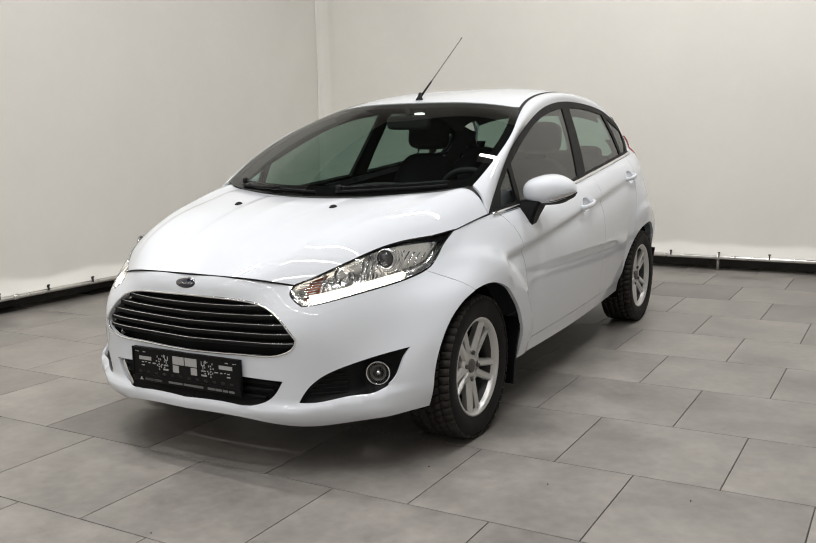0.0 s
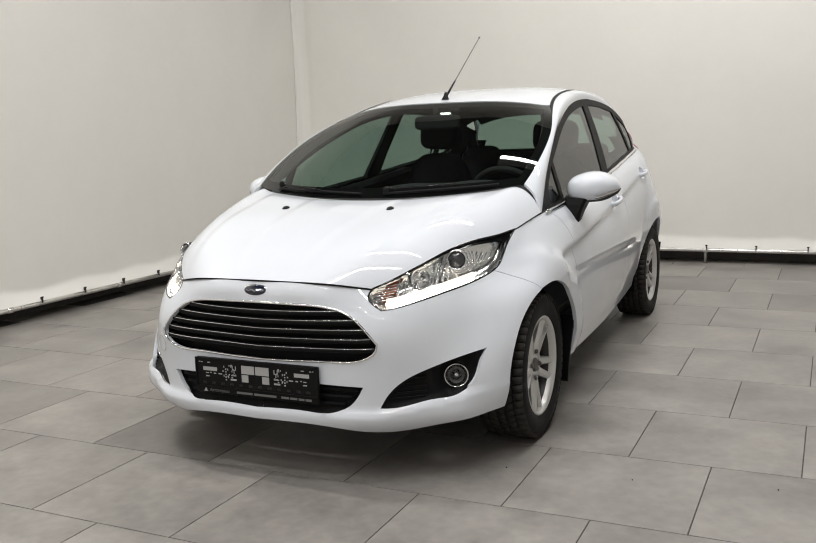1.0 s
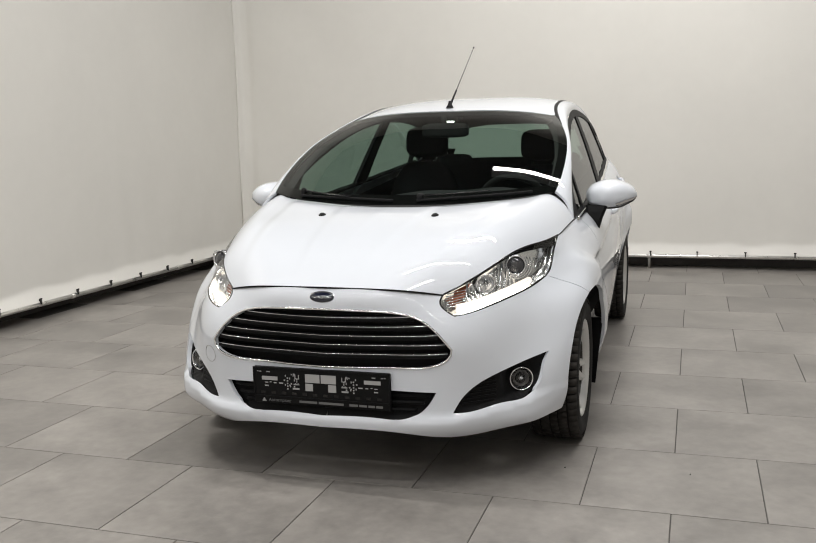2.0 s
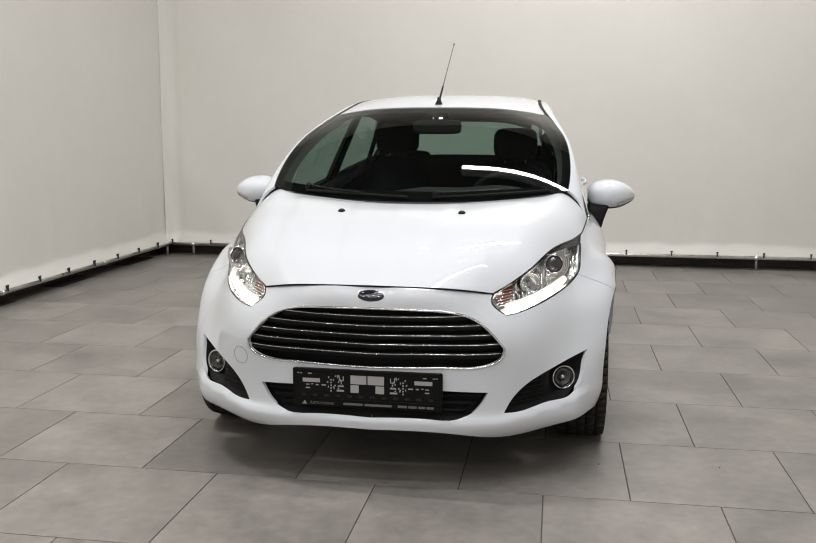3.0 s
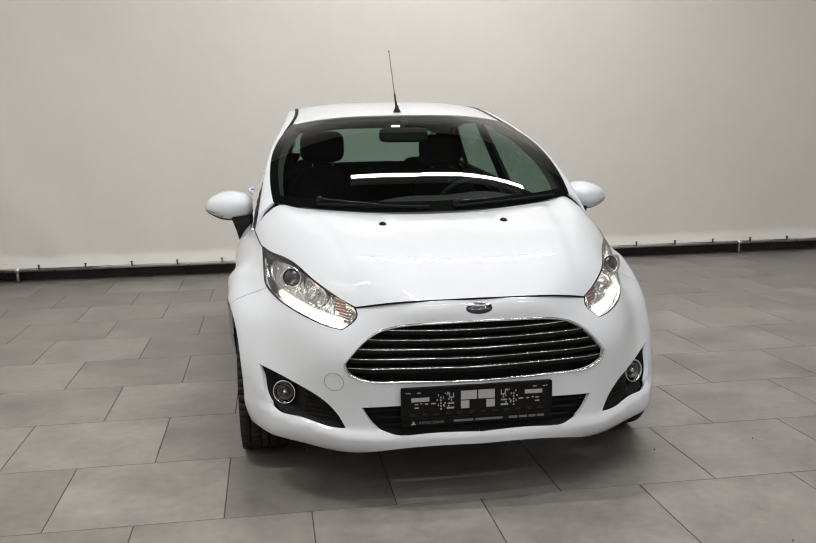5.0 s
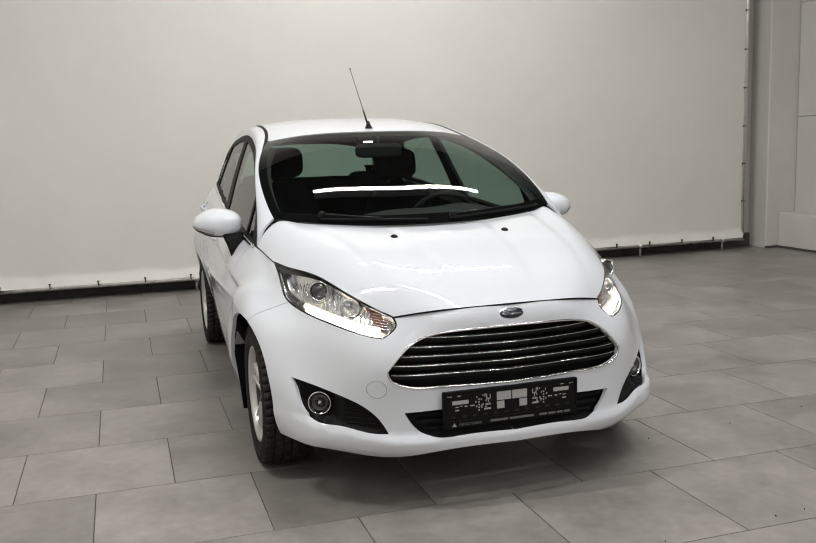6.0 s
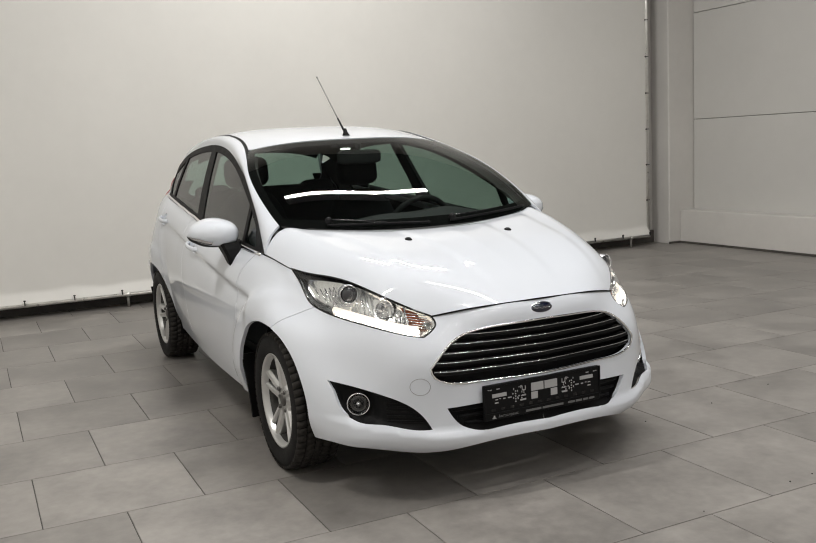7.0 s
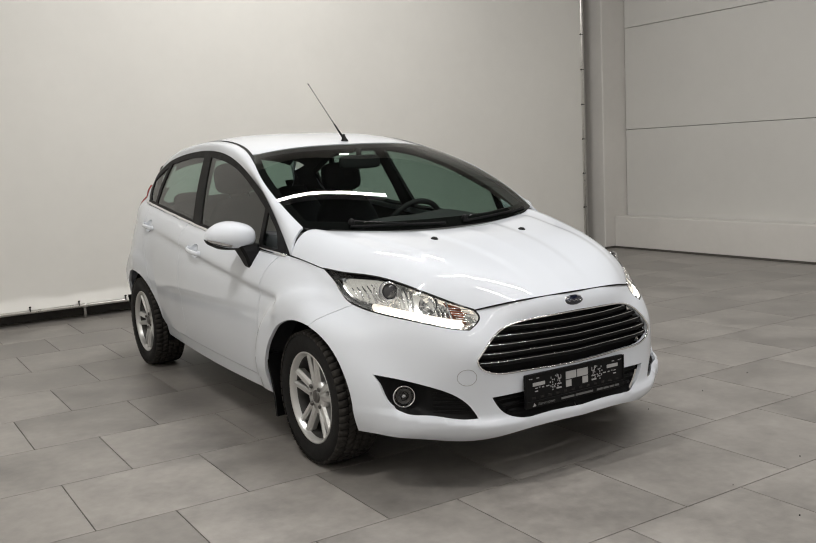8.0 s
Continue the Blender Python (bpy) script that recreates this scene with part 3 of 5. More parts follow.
pair("pillar_rail", flange(strip(rail, 12, 80), 0.012), PAINT, car)

ROOF_Y = [0.985, 1.07, 1.4, 1.7, 2.1, 2.5, 2.76]
ROOF_Z = [1.362, 1.381, 1.432, 1.455, 1.450, 1.414, 1.366]


def roof(s, t):
    """s across from -1 to 1, t from the windscreen to the tail."""
    a = abs(s)
    edge = nspline(RAIL_T, RB, np.array(0.43 + 0.57 * t))
    if t < 0.05:
        edge = edge + (np.array(WS_TOP) + np.array([-0.004, 0.006, 0.004]) - nspline(RAIL_T, RB, np.array(0.43))) * (1 - t / 0.05)
    ymid = 0.992 + (2.76 - 0.992) * t
    zmid = float(nspline(ROOF_Y, ROOF_Z, np.array(ymid)))
    k = a ** 3.0
    x = (edge[0] - 0.014) * s
    y = ymid + (edge[1] - ymid) * k
    return Vector((x, y, zmid + (edge[2] + 0.001 - zmid) * a ** 3.2))


part("roof", flange(strip(lambda s, t: roof(2 * s - 1, t), 48, 50), 0.01), PAINT, car)
pair("roof_ditch", strip(lambda s, t: Vector(nspline(RAIL_T, RB, np.array(0.40 + 0.60 * t))) + Vector((-0.017 + 0.018 * s, 0, 0.004 - 0.003 * s)), 3, 50), BLACK, car, "black roof seam strip")
part("headliner", strip(lambda s, t: roof((2 * s - 1) * 0.97, 0.005 + 0.975 * t) - Vector((0, 0, 0.022)), 20, 20), TRIM, car, "grey fabric headliner")

# side windows
DLO = [("S", RAIL_A), ("S", [RAIL_A[-1], (2.70, 1.12), (2.635, 1.050)]), ("S", [(y, float(belt(y)) - 0.004) for y in np.linspace(2.635, 0.30, 9)]), ("S", [(0.30, 0.866), RAIL_A[0]])]
up = lambda y: float(belt(y)) + 0.012


def along(points, y):
    p = np.array(points)
    return float(nspline(p[:, 0], p[:, 1], np.array(y)))


TOP = lambda y, d=0.036: along(RAIL_A, y) - d
SAIL = [("S", [(0.405, up(0.40)), (0.46, TOP(0.46)), (0.54, TOP(0.54)), (0.60, 1.048)]), ("S", [(0.60, 1.048), (0.585, up(0.58))]), ("S", [(0.585, up(0.58)), (0.405, up(0.40))])]
FRONT_GLASS = [("S", [(0.625, up(0.62)), (0.645, TOP(0.645))]), ("S", [(0.645, TOP(0.645)), (0.89, TOP(0.89)), (1.26, TOP(1.26)), (1.615, TOP(1.615))]), ("S", [(1.615, TOP(1.615)), (1.555, 1.15), (1.475, up(1.475))]), ("S", [(1.475, up(1.475)), (0.625, up(0.62))])]
REAR_GLASS = [("S", [(1.625, up(1.62)), (1.69, 1.15), (1.735, TOP(1.735))]), ("S", [(1.735, TOP(1.735)), (2.0, TOP(2.0)), (2.33, TOP(2.33))]), ("S", [(2.33, TOP(2.33)), (2.40, 1.15), (2.42, up(2.42))]), ("S", [(2.42, up(2.42)), (1.625, up(1.62))])]
QUARTER_GLASS = [("S", [(2.465, up(2.465)), (2.45, 1.15), (2.39, TOP(2.39, 0.04))]), ("S", [(2.39, TOP(2.39, 0.04)), (2.53, TOP(2.53, 0.045)), (2.64, 1.19)]), ("S", [(2.64, 1.19), (2.63, 1.12), (2.585, up(2.585))]), ("S", [(2.585, up(2.585)), (2.465, up(2.465))])]
pair("window_trim", panel(DLO, holes=[SAIL, FRONT_GLASS, REAR_GLASS, QUARTER_GLASS], step=0.02, gap=0.001, edge=0.02), BLACK, car, "black window surround")
for name, loop, mat in (("sail_window", SAIL, SIDEGLASS), ("front_side_window", FRONT_GLASS, SIDEGLASS), ("rear_side_window", REAR_GLASS, SIDEGLASS), ("quarter_window", QUARTER_GLASS, SIDEGLASS)):
    for o in pair(name, panel(loop, step=0.03, gap=-0.004, edge=0, lift=-0.005), mat, car, "grey-green side glass"):
        o.visible_shadow = False
bm = rod(bmesh.new(), [on_skin(y, float(belt(y)) - 0.006, 0.003) for y in np.linspace(0.29, 2.63, 60)], 0.009, 8)
pair("belt_strip", bm, CHROME, car, "chrome strip under the windows")
rear_window = part("rear_window", panel([("U", GLASS_EDGE), ("U", [(5.25, 1.325), (5.25, 1.025)])], step=0.04, gap=-0.003, edge=0, lift=-0.004, both=True), SIDEGLASS, car, "grey-green rear window")
rear_window.visible_shadow = False

# radiator grille
grille = part("grille", panel([("F", [(0, 0.431), (0, 0.640)]), ("F", GRILLE), ("F", GRILLE_LOW)], lift=-0.045, edge=0, gap=-0.01, both=True), BLACK, car, "black radiator grille backing")
def front_line(x, z, out):
    """A place on the front, out metres before the skin."""
    x0 = abs(x)
    y = front_y(x0, z)
    d = (front_y(x0 + 0.01, z) - front_y(max(0, x0 - 0.01), z)) / (0.02 if x0 > 0.01 else 0.01 + x0)
    n = Vector((d, -1, 0)).normalized()
    return Vector((math.copysign(1, x) * (x0 + n.x * out * 1.0), y + n.y * out, z))


def front_loop(points_top, points_low, step=0.02):
    half = [tuple(p) for p in smooth_line(points_top, step)[:-1]] + [tuple(p) for p in smooth_line(points_low, step)]
    return half + [(-x, z) for x, z in half[-2:0:-1]]


def closed_rod(points, radius, n=8, out_dir=Vector((0, -1, 0)), wide=1.0):
    bm = bmesh.new()
    pts = [Vector(p) for p in points]
    rows = []
    for i, p in enumerate(pts):
        d = (pts[(i + 1) % len(pts)] - pts[i - 1]).normalized()
        a = d.cross(out_dir).normalized()
        b = a.cross(d)
        rows.append([bm.verts.new(p + radius * (wide * math.cos(2 * math.pi * k / n) * a + math.sin(2 * math.pi * k / n) * b)) for k in range(n)])
    for i in range(len(rows)):
        r, q = rows[i], rows[(i + 1) % len(rows)]
        for k in range(n):
            bm.faces.new((r[k], r[(k + 1) % n], q[(k + 1) % n], q[k]))
    bm.normal_update()
    bmesh.ops.recalc_face_normals(bm, faces=bm.faces[:])
    return bm


part("grille_frame", closed_rod([front_line(x, z, 0.0) for x, z in front_loop(GRILLE, GRILLE_LOW)], 0.0038, wide=1.1), CHROME, grille, "chrome grille frame")
GR = np.array(front_loop(GRILLE, GRILLE_LOW, 0.005))


def reach(z):
    """How far the grille reaches sideways at a height."""
    right = GR[GR[:, 0] >= 0]
    k = np.argsort(np.abs(right[:, 1] - z))[:2]
    return float(right[k, 0].max())


for k, z in enumerate((0.610, 0.577, 0.544, 0.511, 0.478)):
    w = reach(z + 0.012) - 0.010 if z < 0.5 else reach(z) - 0.012
    xs = np.linspace(-w, w, 41)
    drop = lambda x: z + 0.010 * (abs(x) / 0.45) ** 2 - 0.003
    bm = bmesh.new()
    rows = [[bm.verts.new(front_line(x, drop(x) + dz, o)) for o, dz in ((-0.008, 0.003), (-0.010, -0.012), (-0.036, -0.018), (-0.036, 0.003))] for x in xs]
    for a, b in zip(rows, rows[1:]):
        for j in range(4):
            bm.faces.new((a[j], b[j], b[(j + 1) % 4], a[(j + 1) % 4]))
    bmesh.ops.recalc_face_normals(bm, faces=bm.faces[:])
    slat = part("slat", bm, BLACK, grille)
    part("slat_trim", rod(bmesh.new(), [front_line(x, drop(x) + 0.003, -0.008) for x in xs], 0.0017, 6), CHROME, slat, "thin chrome edge")
low_grille = part("lower_grille", panel([("F", [(0, 0.257), (0, 0.357)]), ("F", LOWER), ("F", LOWER_LOW)], lift=-0.030, edge=0, gap=-0.010, both=True), BLACK, car, "black lower air intake")
for z, w in ((0.335, 0.385), (0.308, 0.365), (0.281, 0.335)):
    xs = np.linspace(-w, w, 31)
    part("bar", rod(bmesh.new(), [front_line(x, z, -0.022) for x in xs], 0.007, 8), BLACK, low_grille)

# badge, tow cover, nozzles
bm = ring(bmesh.new(), Matrix.Identity(4), [(0.0, 0.007), (0.9, 0.006), (0.98, 0.0035), (1.0, -0.012)], 40)
for v in bm.verts:
    v.co = Vector((v.co.x * 0.058, -v.co.z, v.co.y * 0.0235))
lean = Matrix.Translation((0, -0.7475, 0.679)) @ pose(0, 0, 0, -14)
bm.transform(lean)
bmesh.ops.recalc_face_normals(bm, faces=bm.faces[:])
badge = part("badge", bm, CHROME, car, "oval chrome badge")
bm = ring(bmesh.new(), Matrix.Identity(4), [(0.0, 0.009), (0.78, 0.0085), (0.84, 0.005)], 40)
for v in bm.verts:
    v.co = Vector((v.co.x * 0.058, -v.co.z, v.co.y * 0.0225))
bm.transform(lean)
bmesh.ops.recalc_face_normals(bm, faces=bm.faces[:])
oval = part("badge_field", bm, BLUE, badge, "dark blue enamel field")
bm = rod(bmesh.new(), [lean @ Vector((-0.036 + 0.072 * k / 40, -0.0098, 0.0045 * math.sin(k * 0.62 + 1.2 * math.sin(k * 0.21)) * (1 - abs(k - 20) / 34))) for k in range(41)], 0.0012, 6)
part("badge_swirl", bm, CHROME, oval, "silver swirl on the badge")
part("tow_cover", closed_rod([front_line(-0.497 + 0.0315 * math.cos(a), 0.437 + 0.0315 * math.sin(a), 0.0002) for a in np.linspace(0, 2 * math.pi, 37)[:-1]], 0.0011, 6), material("seam_grey", (0.30, 0.30, 0.31), 0.5), car, "round tow-hook cover seam")
for x in (-0.248, 0.248):
    bm = ring(bmesh.new(), pose(x, -0.140, 0.909, 16), [(0.016, 0.0), (0.015, 0.010), (0.009, 0.016), (0.0, 0.017)], 16)
    for v in bm.verts:
        v.co.y = -0.140 + (v.co.y + 0.140) * 1.3
    part("washer_nozzle", bm, BLACK, car, "black washer nozzle")


# ---- wheels ----
WR, RIM_R, TW = 0.292, 0.196, 0.097
FLOOR = -0.012


def wheel_parts():
    """A wheel about the origin, its outer face towards +x."""
    to_x = Matrix(((0, 0, 1, 0), (1, 0, 0, 0), (0, 1, 0, 0), (0, 0, 0, 1)))
    made = []
    prof = [(0.196, -0.085), (0.206, -0.090), (0.235, -0.0965), (0.262, -0.095), (0.279, -0.086), (0.2835, -0.076), (0.2845, -0.03), (0.2845, 0.03), (0.2835, 0.076), (0.279, 0.086), (0.262, 0.095), (0.235, 0.0965), (0.206, 0.090), (0.197, 0.084), (0.192, 0.074)]
    made.append(("tyre", ring(bmesh.new(), to_x, prof, 72), RUBBER, "black studded winter tyre"))
    # tread blocks in five rows
    bm = bmesh.new()
    n = 56
    for row, (h0, h1, skew) in enumerate(((-0.092, -0.058, 0.15), (-0.052, -0.019, 0.5), (-0.014, 0.014, 0), (0.019, 0.052, -0.5), (0.058, 0.092, -0.15))):
        for k in range(n):
            a0 = 2 * math.pi * (k + 0.5 * (row % 2)) / n
            da = 2 * math.pi / n * 0.40
            vs = []
            for r in (0.2805, 0.292):
                for h, s in ((h0, -1), (h1, 1)):
                    rr = r - (0.006 if abs(h) > 0.08 else 0)
                    for e in (-1, 1):
                        a = a0 + e * da + skew * s * 0.05
                        vs.append(bm.verts.new((h, rr * math.cos(a), rr * math.sin(a))))
            a, b, c, d, e, f, g, h = vs
            for q in ((e, f, h, g), (a, b, f, e), (c, g, h, d), (a, e, g, c), (b, d, h, f)):
                bm.faces.new(q)
    bmesh.ops.recalc_face_normals(bm, faces=bm.faces[:])
    made.append(("tread", bm, TREAD, "blocky winter tread"))
    made.append(("barrel", ring(bmesh.new(), to_x, [(0.1925, -0.085), (0.180, -0.080), (0.172, -0.03), (0.172, 0.035), (0.181, 0.060)], 72), SHADED_BARREL, "inner barrel, coloured dark for shade"))
    rim = [(0.181, 0.060), (0.190, 0.074), (0.1985, 0.0795), (0.2005, 0.086), (0.197, 0.0885), (0.191, 0.086), (0.186, 0.078), (0.180, 0.062)]
    bm = ring(bmesh.new(), to_x, rim, 72)
    ring(bm, to_x, [(0.0, 0.052), (0.030, 0.054), (0.068, 0.057), (0.078, 0.048), (0.080, 0.02)], 48)
    bmesh.ops.recalc_face_normals(bm, faces=bm.faces[:])
    made.append(("rim", bm, ALLOY, "silver alloy rim with five split spokes"))
    # five pairs of spokes
    for k in range(5):
        for e in (-1, 1):
            bm = bmesh.new()
            base = 2 * math.pi * k / 5 + math.pi / 2
            rows = []
            for q in np.linspace(0, 1, 9):
                r = 0.048 + (0.187 - 0.048) * q
                off = 0.0165 + 0.0175 * q
                w = 0.0180 - 0.0030 * q
                x = 0.060 + 0.014 * q + 0.0006 * e
                u = Vector((0, math.cos(base), math.sin(base)))
                tdir = Vector((0, -math.sin(base), math.cos(base))) * e
                c = u * r + tdir * off
                rows.append([bm.verts.new(c + tdir * ww + Vector((xx, 0, 0))) for ww, xx in ((-w, x - 0.032), (-w * 0.95, x - 0.010), (-w * 0.55, x), (w * 0.45, x - 0.003), (w, x - 0.014), (w * 1.05, x - 0.036))])
            for p, o in zip(rows, rows[1:]):
                for j in range(5):
                    bm.faces.new((p[j], p[j + 1], o[j + 1], o[j]))
            bmesh.ops.recalc_face_normals(bm, faces=bm.faces[:])
            made.append(("spoke", bm, ALLOY, ""))
    made.append(("centre_cap", ring(bmesh.new(), to_x, [(0.0, 0.063), (0.022, 0.0625), (0.027, 0.060), (0.029, 0.052)], 32), STEEL, "round centre cap"))
    for k in range(4):
        a = math.pi / 4 + k * math.pi / 2
        m = Matrix.Translation((0, 0.054 * math.cos(a), 0.054 * math.sin(a))) @ to_x
        made.append(("wheel_nut", ring(bmesh.new(), m, [(0.0, 0.066), (0.007, 0.066), (0.0095, 0.063), (0.010, 0.050), (0.0135, 0.0505), (0.0145, 0.056)], 6), STEEL, "steel wheel nut"))
    made.append(("brake_disc", ring(bmesh.new(), to_x, [(0.06, 0.006), (0.125, 0.006), (0.128, -0.012), (0.06, -0.012)], 48, closed=True), STEEL, "grey brake disc"))
    return made


WHEEL = [(n, finish(b, n, m, n != "spoke"), l) for n, b, m, l in wheel_parts()]
for x, y, turn, kind in ((0.745, 0.0, 0, "front"), (-0.745, 0.0, 180, "front"), (0.726, 2.489, 0, "rear"), (-0.726, 2.489, 180, "rear")):
    wheel = new("wheel")
    wheel.parent = car
    wheel.matrix_local = pose(x, y, WR - 0.001 + FLOOR, 0, 0, turn) @ pose(0, 0, 0, 20 if y else (36 if x > 0 else 0))
    for n, me, l in WHEEL:
        o = new(n, me)
        o.parent = wheel
        if l:
            tagged(o, l)

# wheel-arch liners, mud flaps, underside
for y, r in ((0.0, 0.352), (2.494, 0.352)):
    def liner(s, t, y=y, r=r):
        a = radians(-12 + 204 * t)
        return Vector((0.56 + (0.772 - 0.56) * s, y + (r + 0.012) * math.cos(a), 0.27 + (r + 0.012) * math.sin(a)))
    pair("arch_liner", sheet(liner, 4, 32), DARK, car, "black wheel-arch liner")
    def inner(s, t, y=y, r=r):
        a = radians(-12 + 204 * t)
        return Vector((0.56, y + (r + 0.012) * math.cos(a) * s, 0.27 + (r + 0.012) * math.sin(a) * s))
    pair("arch_wall", sheet(inner, 4, 32), DARK, car, "dark inner wheel well")


def flap_mesh(y, z0, z1, out):
    bm = bmesh.new()
    rows = []
    for q in np.linspace(0, 1, 9):
        z = z1 + (z0 - z1) * q
        yy = y - 0.035 * math.sin(q * 2.2) + 0.02 * q
        w = 0.105 - 0.02 * q
        o = out - 0.03 * q
        rows.append([bm.verts.new((o - a * w, yy + b, z)) for a, b in ((0, -0.012), (0, 0.004), (1, 0.010), (1, -0.002))])
    for p, o in zip(rows, rows[1:]):
        for j in range(4):
            bm.faces.new((p[j], p[(j + 1) % 4], o[(j + 1) % 4], o[j]))
    bm.faces.new(rows[0])
    bm.faces.new(rows[-1][::-1])
    bmesh.ops.recalc_face_normals(bm, faces=bm.faces[:])
    return bm


pair("mud_flap", flap_mesh(0.345, 0.125, 0.42, 0.876), BLACK, car, "black rubber mud flap", False)
pair("mud_flap", flap_mesh(2.83, 0.15, 0.42, 0.815), BLACK, car, "black rubber mud flap", False)
bm = boxed(-0.50, 0.50, -0.52, 2.95, 0.185, 0.30, bevel=0.03)
box(bm, -0.70, 0.70, 0.40, 2.10, 0.19, 0.30, bevel=0.02)
part("underbody", bm, DARK, car, "dark underside", False)
bm = boxed(-0.40, 0.40, -0.60, 0.30, 0.22, 0.60, bevel=0.03)
part("engine_block", bm, DARK, car, "dark engine bay behind the grille", False)


# ---- lamps of the car ----
def edge_distance(p, loop):
    a, b = loop, np.roll(loop, -1, 0)
    d = b - a
    out = []
    for i in range(0, len(p), 400):
        q = p[i:i + 400, None]
        t = np.clip(((q - a) * d).sum(-1) / ((d * d).sum(-1) + 1e-12), 0, 1)
        out.append(np.sqrt((((q - a) - t[..., None] * d) ** 2).sum(-1)).min(1))
    return np.concatenate(out)


HL_LOOP = outline([("F", HL_TOP), ("F", HL_LOW), ("F", HL_TIP)], 0.008)
INWARD = np.array([-0.35, 0.93, -0.10])


def bowl(u, z):
    d = edge_distance(np.stack([u, z], 1), HL_LOOP)
    return skin_at(u, z) + (0.009 + 0.056 * (1 - np.exp(-d / 0.016)))[:, None] * INWARD


def brow(u, z):
    return skin_at(u, z) + 0.012 * INWARD


def lamp_spot(x, z, deep):
    return Vector((x, front_y(x, z), z)) + deep * Vector(INWARD)


def facing(p, way):
    """A pose at p with its z axis along way."""
    return Matrix.Translation(p) @ Vector(way).to_track_quat("Z", "Y").to_matrix().to_4x4()


AHEAD = Vector((0.22, -0.97, 0.06))


def low_line(x, lift):
    p = np.array(HL_LOW[3:])[::-1]
    return float(np.interp(x, p[:, 0], p[:, 1])) + lift


def headlight(mirror):
    put = (lambda bm: flipped(bm)) if mirror else (lambda bm: bm)
    body = part("headlight", put(trimmed([shrink(HL_LOOP, -0.003)], 0.009, bowl)), LAMPBOWL, car, "headlight with chrome reflectors and a lit strip")
    lens = part("lens", put(lifted(trimmed([shrink(HL_LOOP, 0.0005)], 0.012, skin_at), 0.001)), CLEAR, body, "clear lens cover")
    lens.visible_shadow = False
    part("lens_rim", put(closed_rod([skin_at(u, z) + 0.004 * INWARD for u, z in HL_LOOP], 0.0045, 6, Vector((0.5, -0.85, 0.1)))), GLOSSBLACK, body, "black lens rim")
    top = [(x, z - 0.003) for x, z in HL_TOP]
    low = [(x, z - d) for (x, z), d in zip(HL_TOP, (0.004, 0.006, 0.008, 0.011, 0.017, 0.022, 0.034))]
    loop = outline([("F", top), ("F", [top[-1], low[-1]]), ("F", low[::-1]), ("F", [low[0], top[0]])], 0.008)
    part("brow", put(trimmed([loop], 0.012, brow)), GLOSSBLACK, body, "black upper mask")
    # projector with its chrome ring
    p = Vector((0.620, -0.356, 0.752))
    m = facing(p, AHEAD)
    part("projector_ring", put(ring(bmesh.new(), m, [(0.038, -0.03), (0.038, 0.001), (0.0365, 0.006), (0.033, 0.006), (0.030, -0.004)], 40)), SATIN, body, "chrome projector ring")
    part("projector", put(ring(bmesh.new(), m, [(0.031, -0.006)] + [(0.030 * math.cos(a), -0.004 + 0.016 * math.sin(a)) for a in np.linspace(0, math.pi / 2, 8)], 32)), LENSGLASS, body, "dark glass projector lens")
    # stepped chrome around the projector
    for k, (r, h) in enumerate(((0.046, -0.012), (0.055, -0.020), (0.064, -0.026))):
        q = ring(bmesh.new(), m, [(r - 0.006, h - 0.004), (r - 0.001, h + 0.004), (r, h - 0.008)], 40)
        bmesh.ops.delete(q, geom=[v for v in q.verts if v.co.z > 0.785 or v.co.z < low_line(min(0.70, max(0.47, v.co.x)), 0.040)], context="VERTS")
        part("reflector_step", put(q), CHROME, body)
    for k in range(5):
        x = 0.650 + 0.011 * k
        part("side_rib", put(rod(bmesh.new(), [lamp_spot(x, 0.772 - 0.004 * k, 0.026), lamp_spot(x - 0.004, 0.708 + 0.004 * k, 0.024)], 0.0026, 6)), CHROME, body)
    # inner reflector
    m = facing(lamp_spot(0.548, 0.704, 0.044), AHEAD)
    part("reflector", put(ring(bmesh.new(), m, [(0.004, -0.016), (0.018, -0.012), (0.030, 0.002), (0.036, 0.018), (0.037, 0.018)], 32)), CHROME, body, "round chrome reflector")
    part("bulb", put(ring(bmesh.new(), m, [(0.0, 0.012), (0.004, 0.010), (0.005, -0.012)], 16)), SATIN, body, "small bulb")
    for x, z0, z1 in ((0.582, 0.655, 0.765), (0.487, 0.640, 0.712)):
        a, b = lamp_spot(x, z1, 0.030), lamp_spot(x + 0.008, z0, 0.030)
        part("divider", put(rod(bmesh.new(), [a, b], 0.0045, 6)), SATIN, body)
    for k, x in enumerate((0.500, 0.512, 0.524, 0.594, 0.604)):
        part("fin", put(rod(bmesh.new(), [lamp_spot(x, 0.700 + 0.62 * (x - 0.5), 0.030), lamp_spot(x + 0.012, 0.652 + 0.30 * (x - 0.5), 0.022)], 0.0024, 6, flat=1.6)), CHROME, body)
    # amber indicator behind ribbed clear glass
    wedge = outline([("F", [(0.450, 0.690), (0.498, 0.712)]), ("F", [(0.498, 0.712), (0.486, 0.668)]), ("F", [(0.486, 0.668), (0.454, 0.650)]), ("F", [(0.454, 0.650), (0.450, 0.690)])], 0.008)
    part("indicator", put(trimmed([wedge], 0.010, lambda u, z: skin_at(u, z) + 0.030 * INWARD)), ORANGE, body, "amber indicator lens")
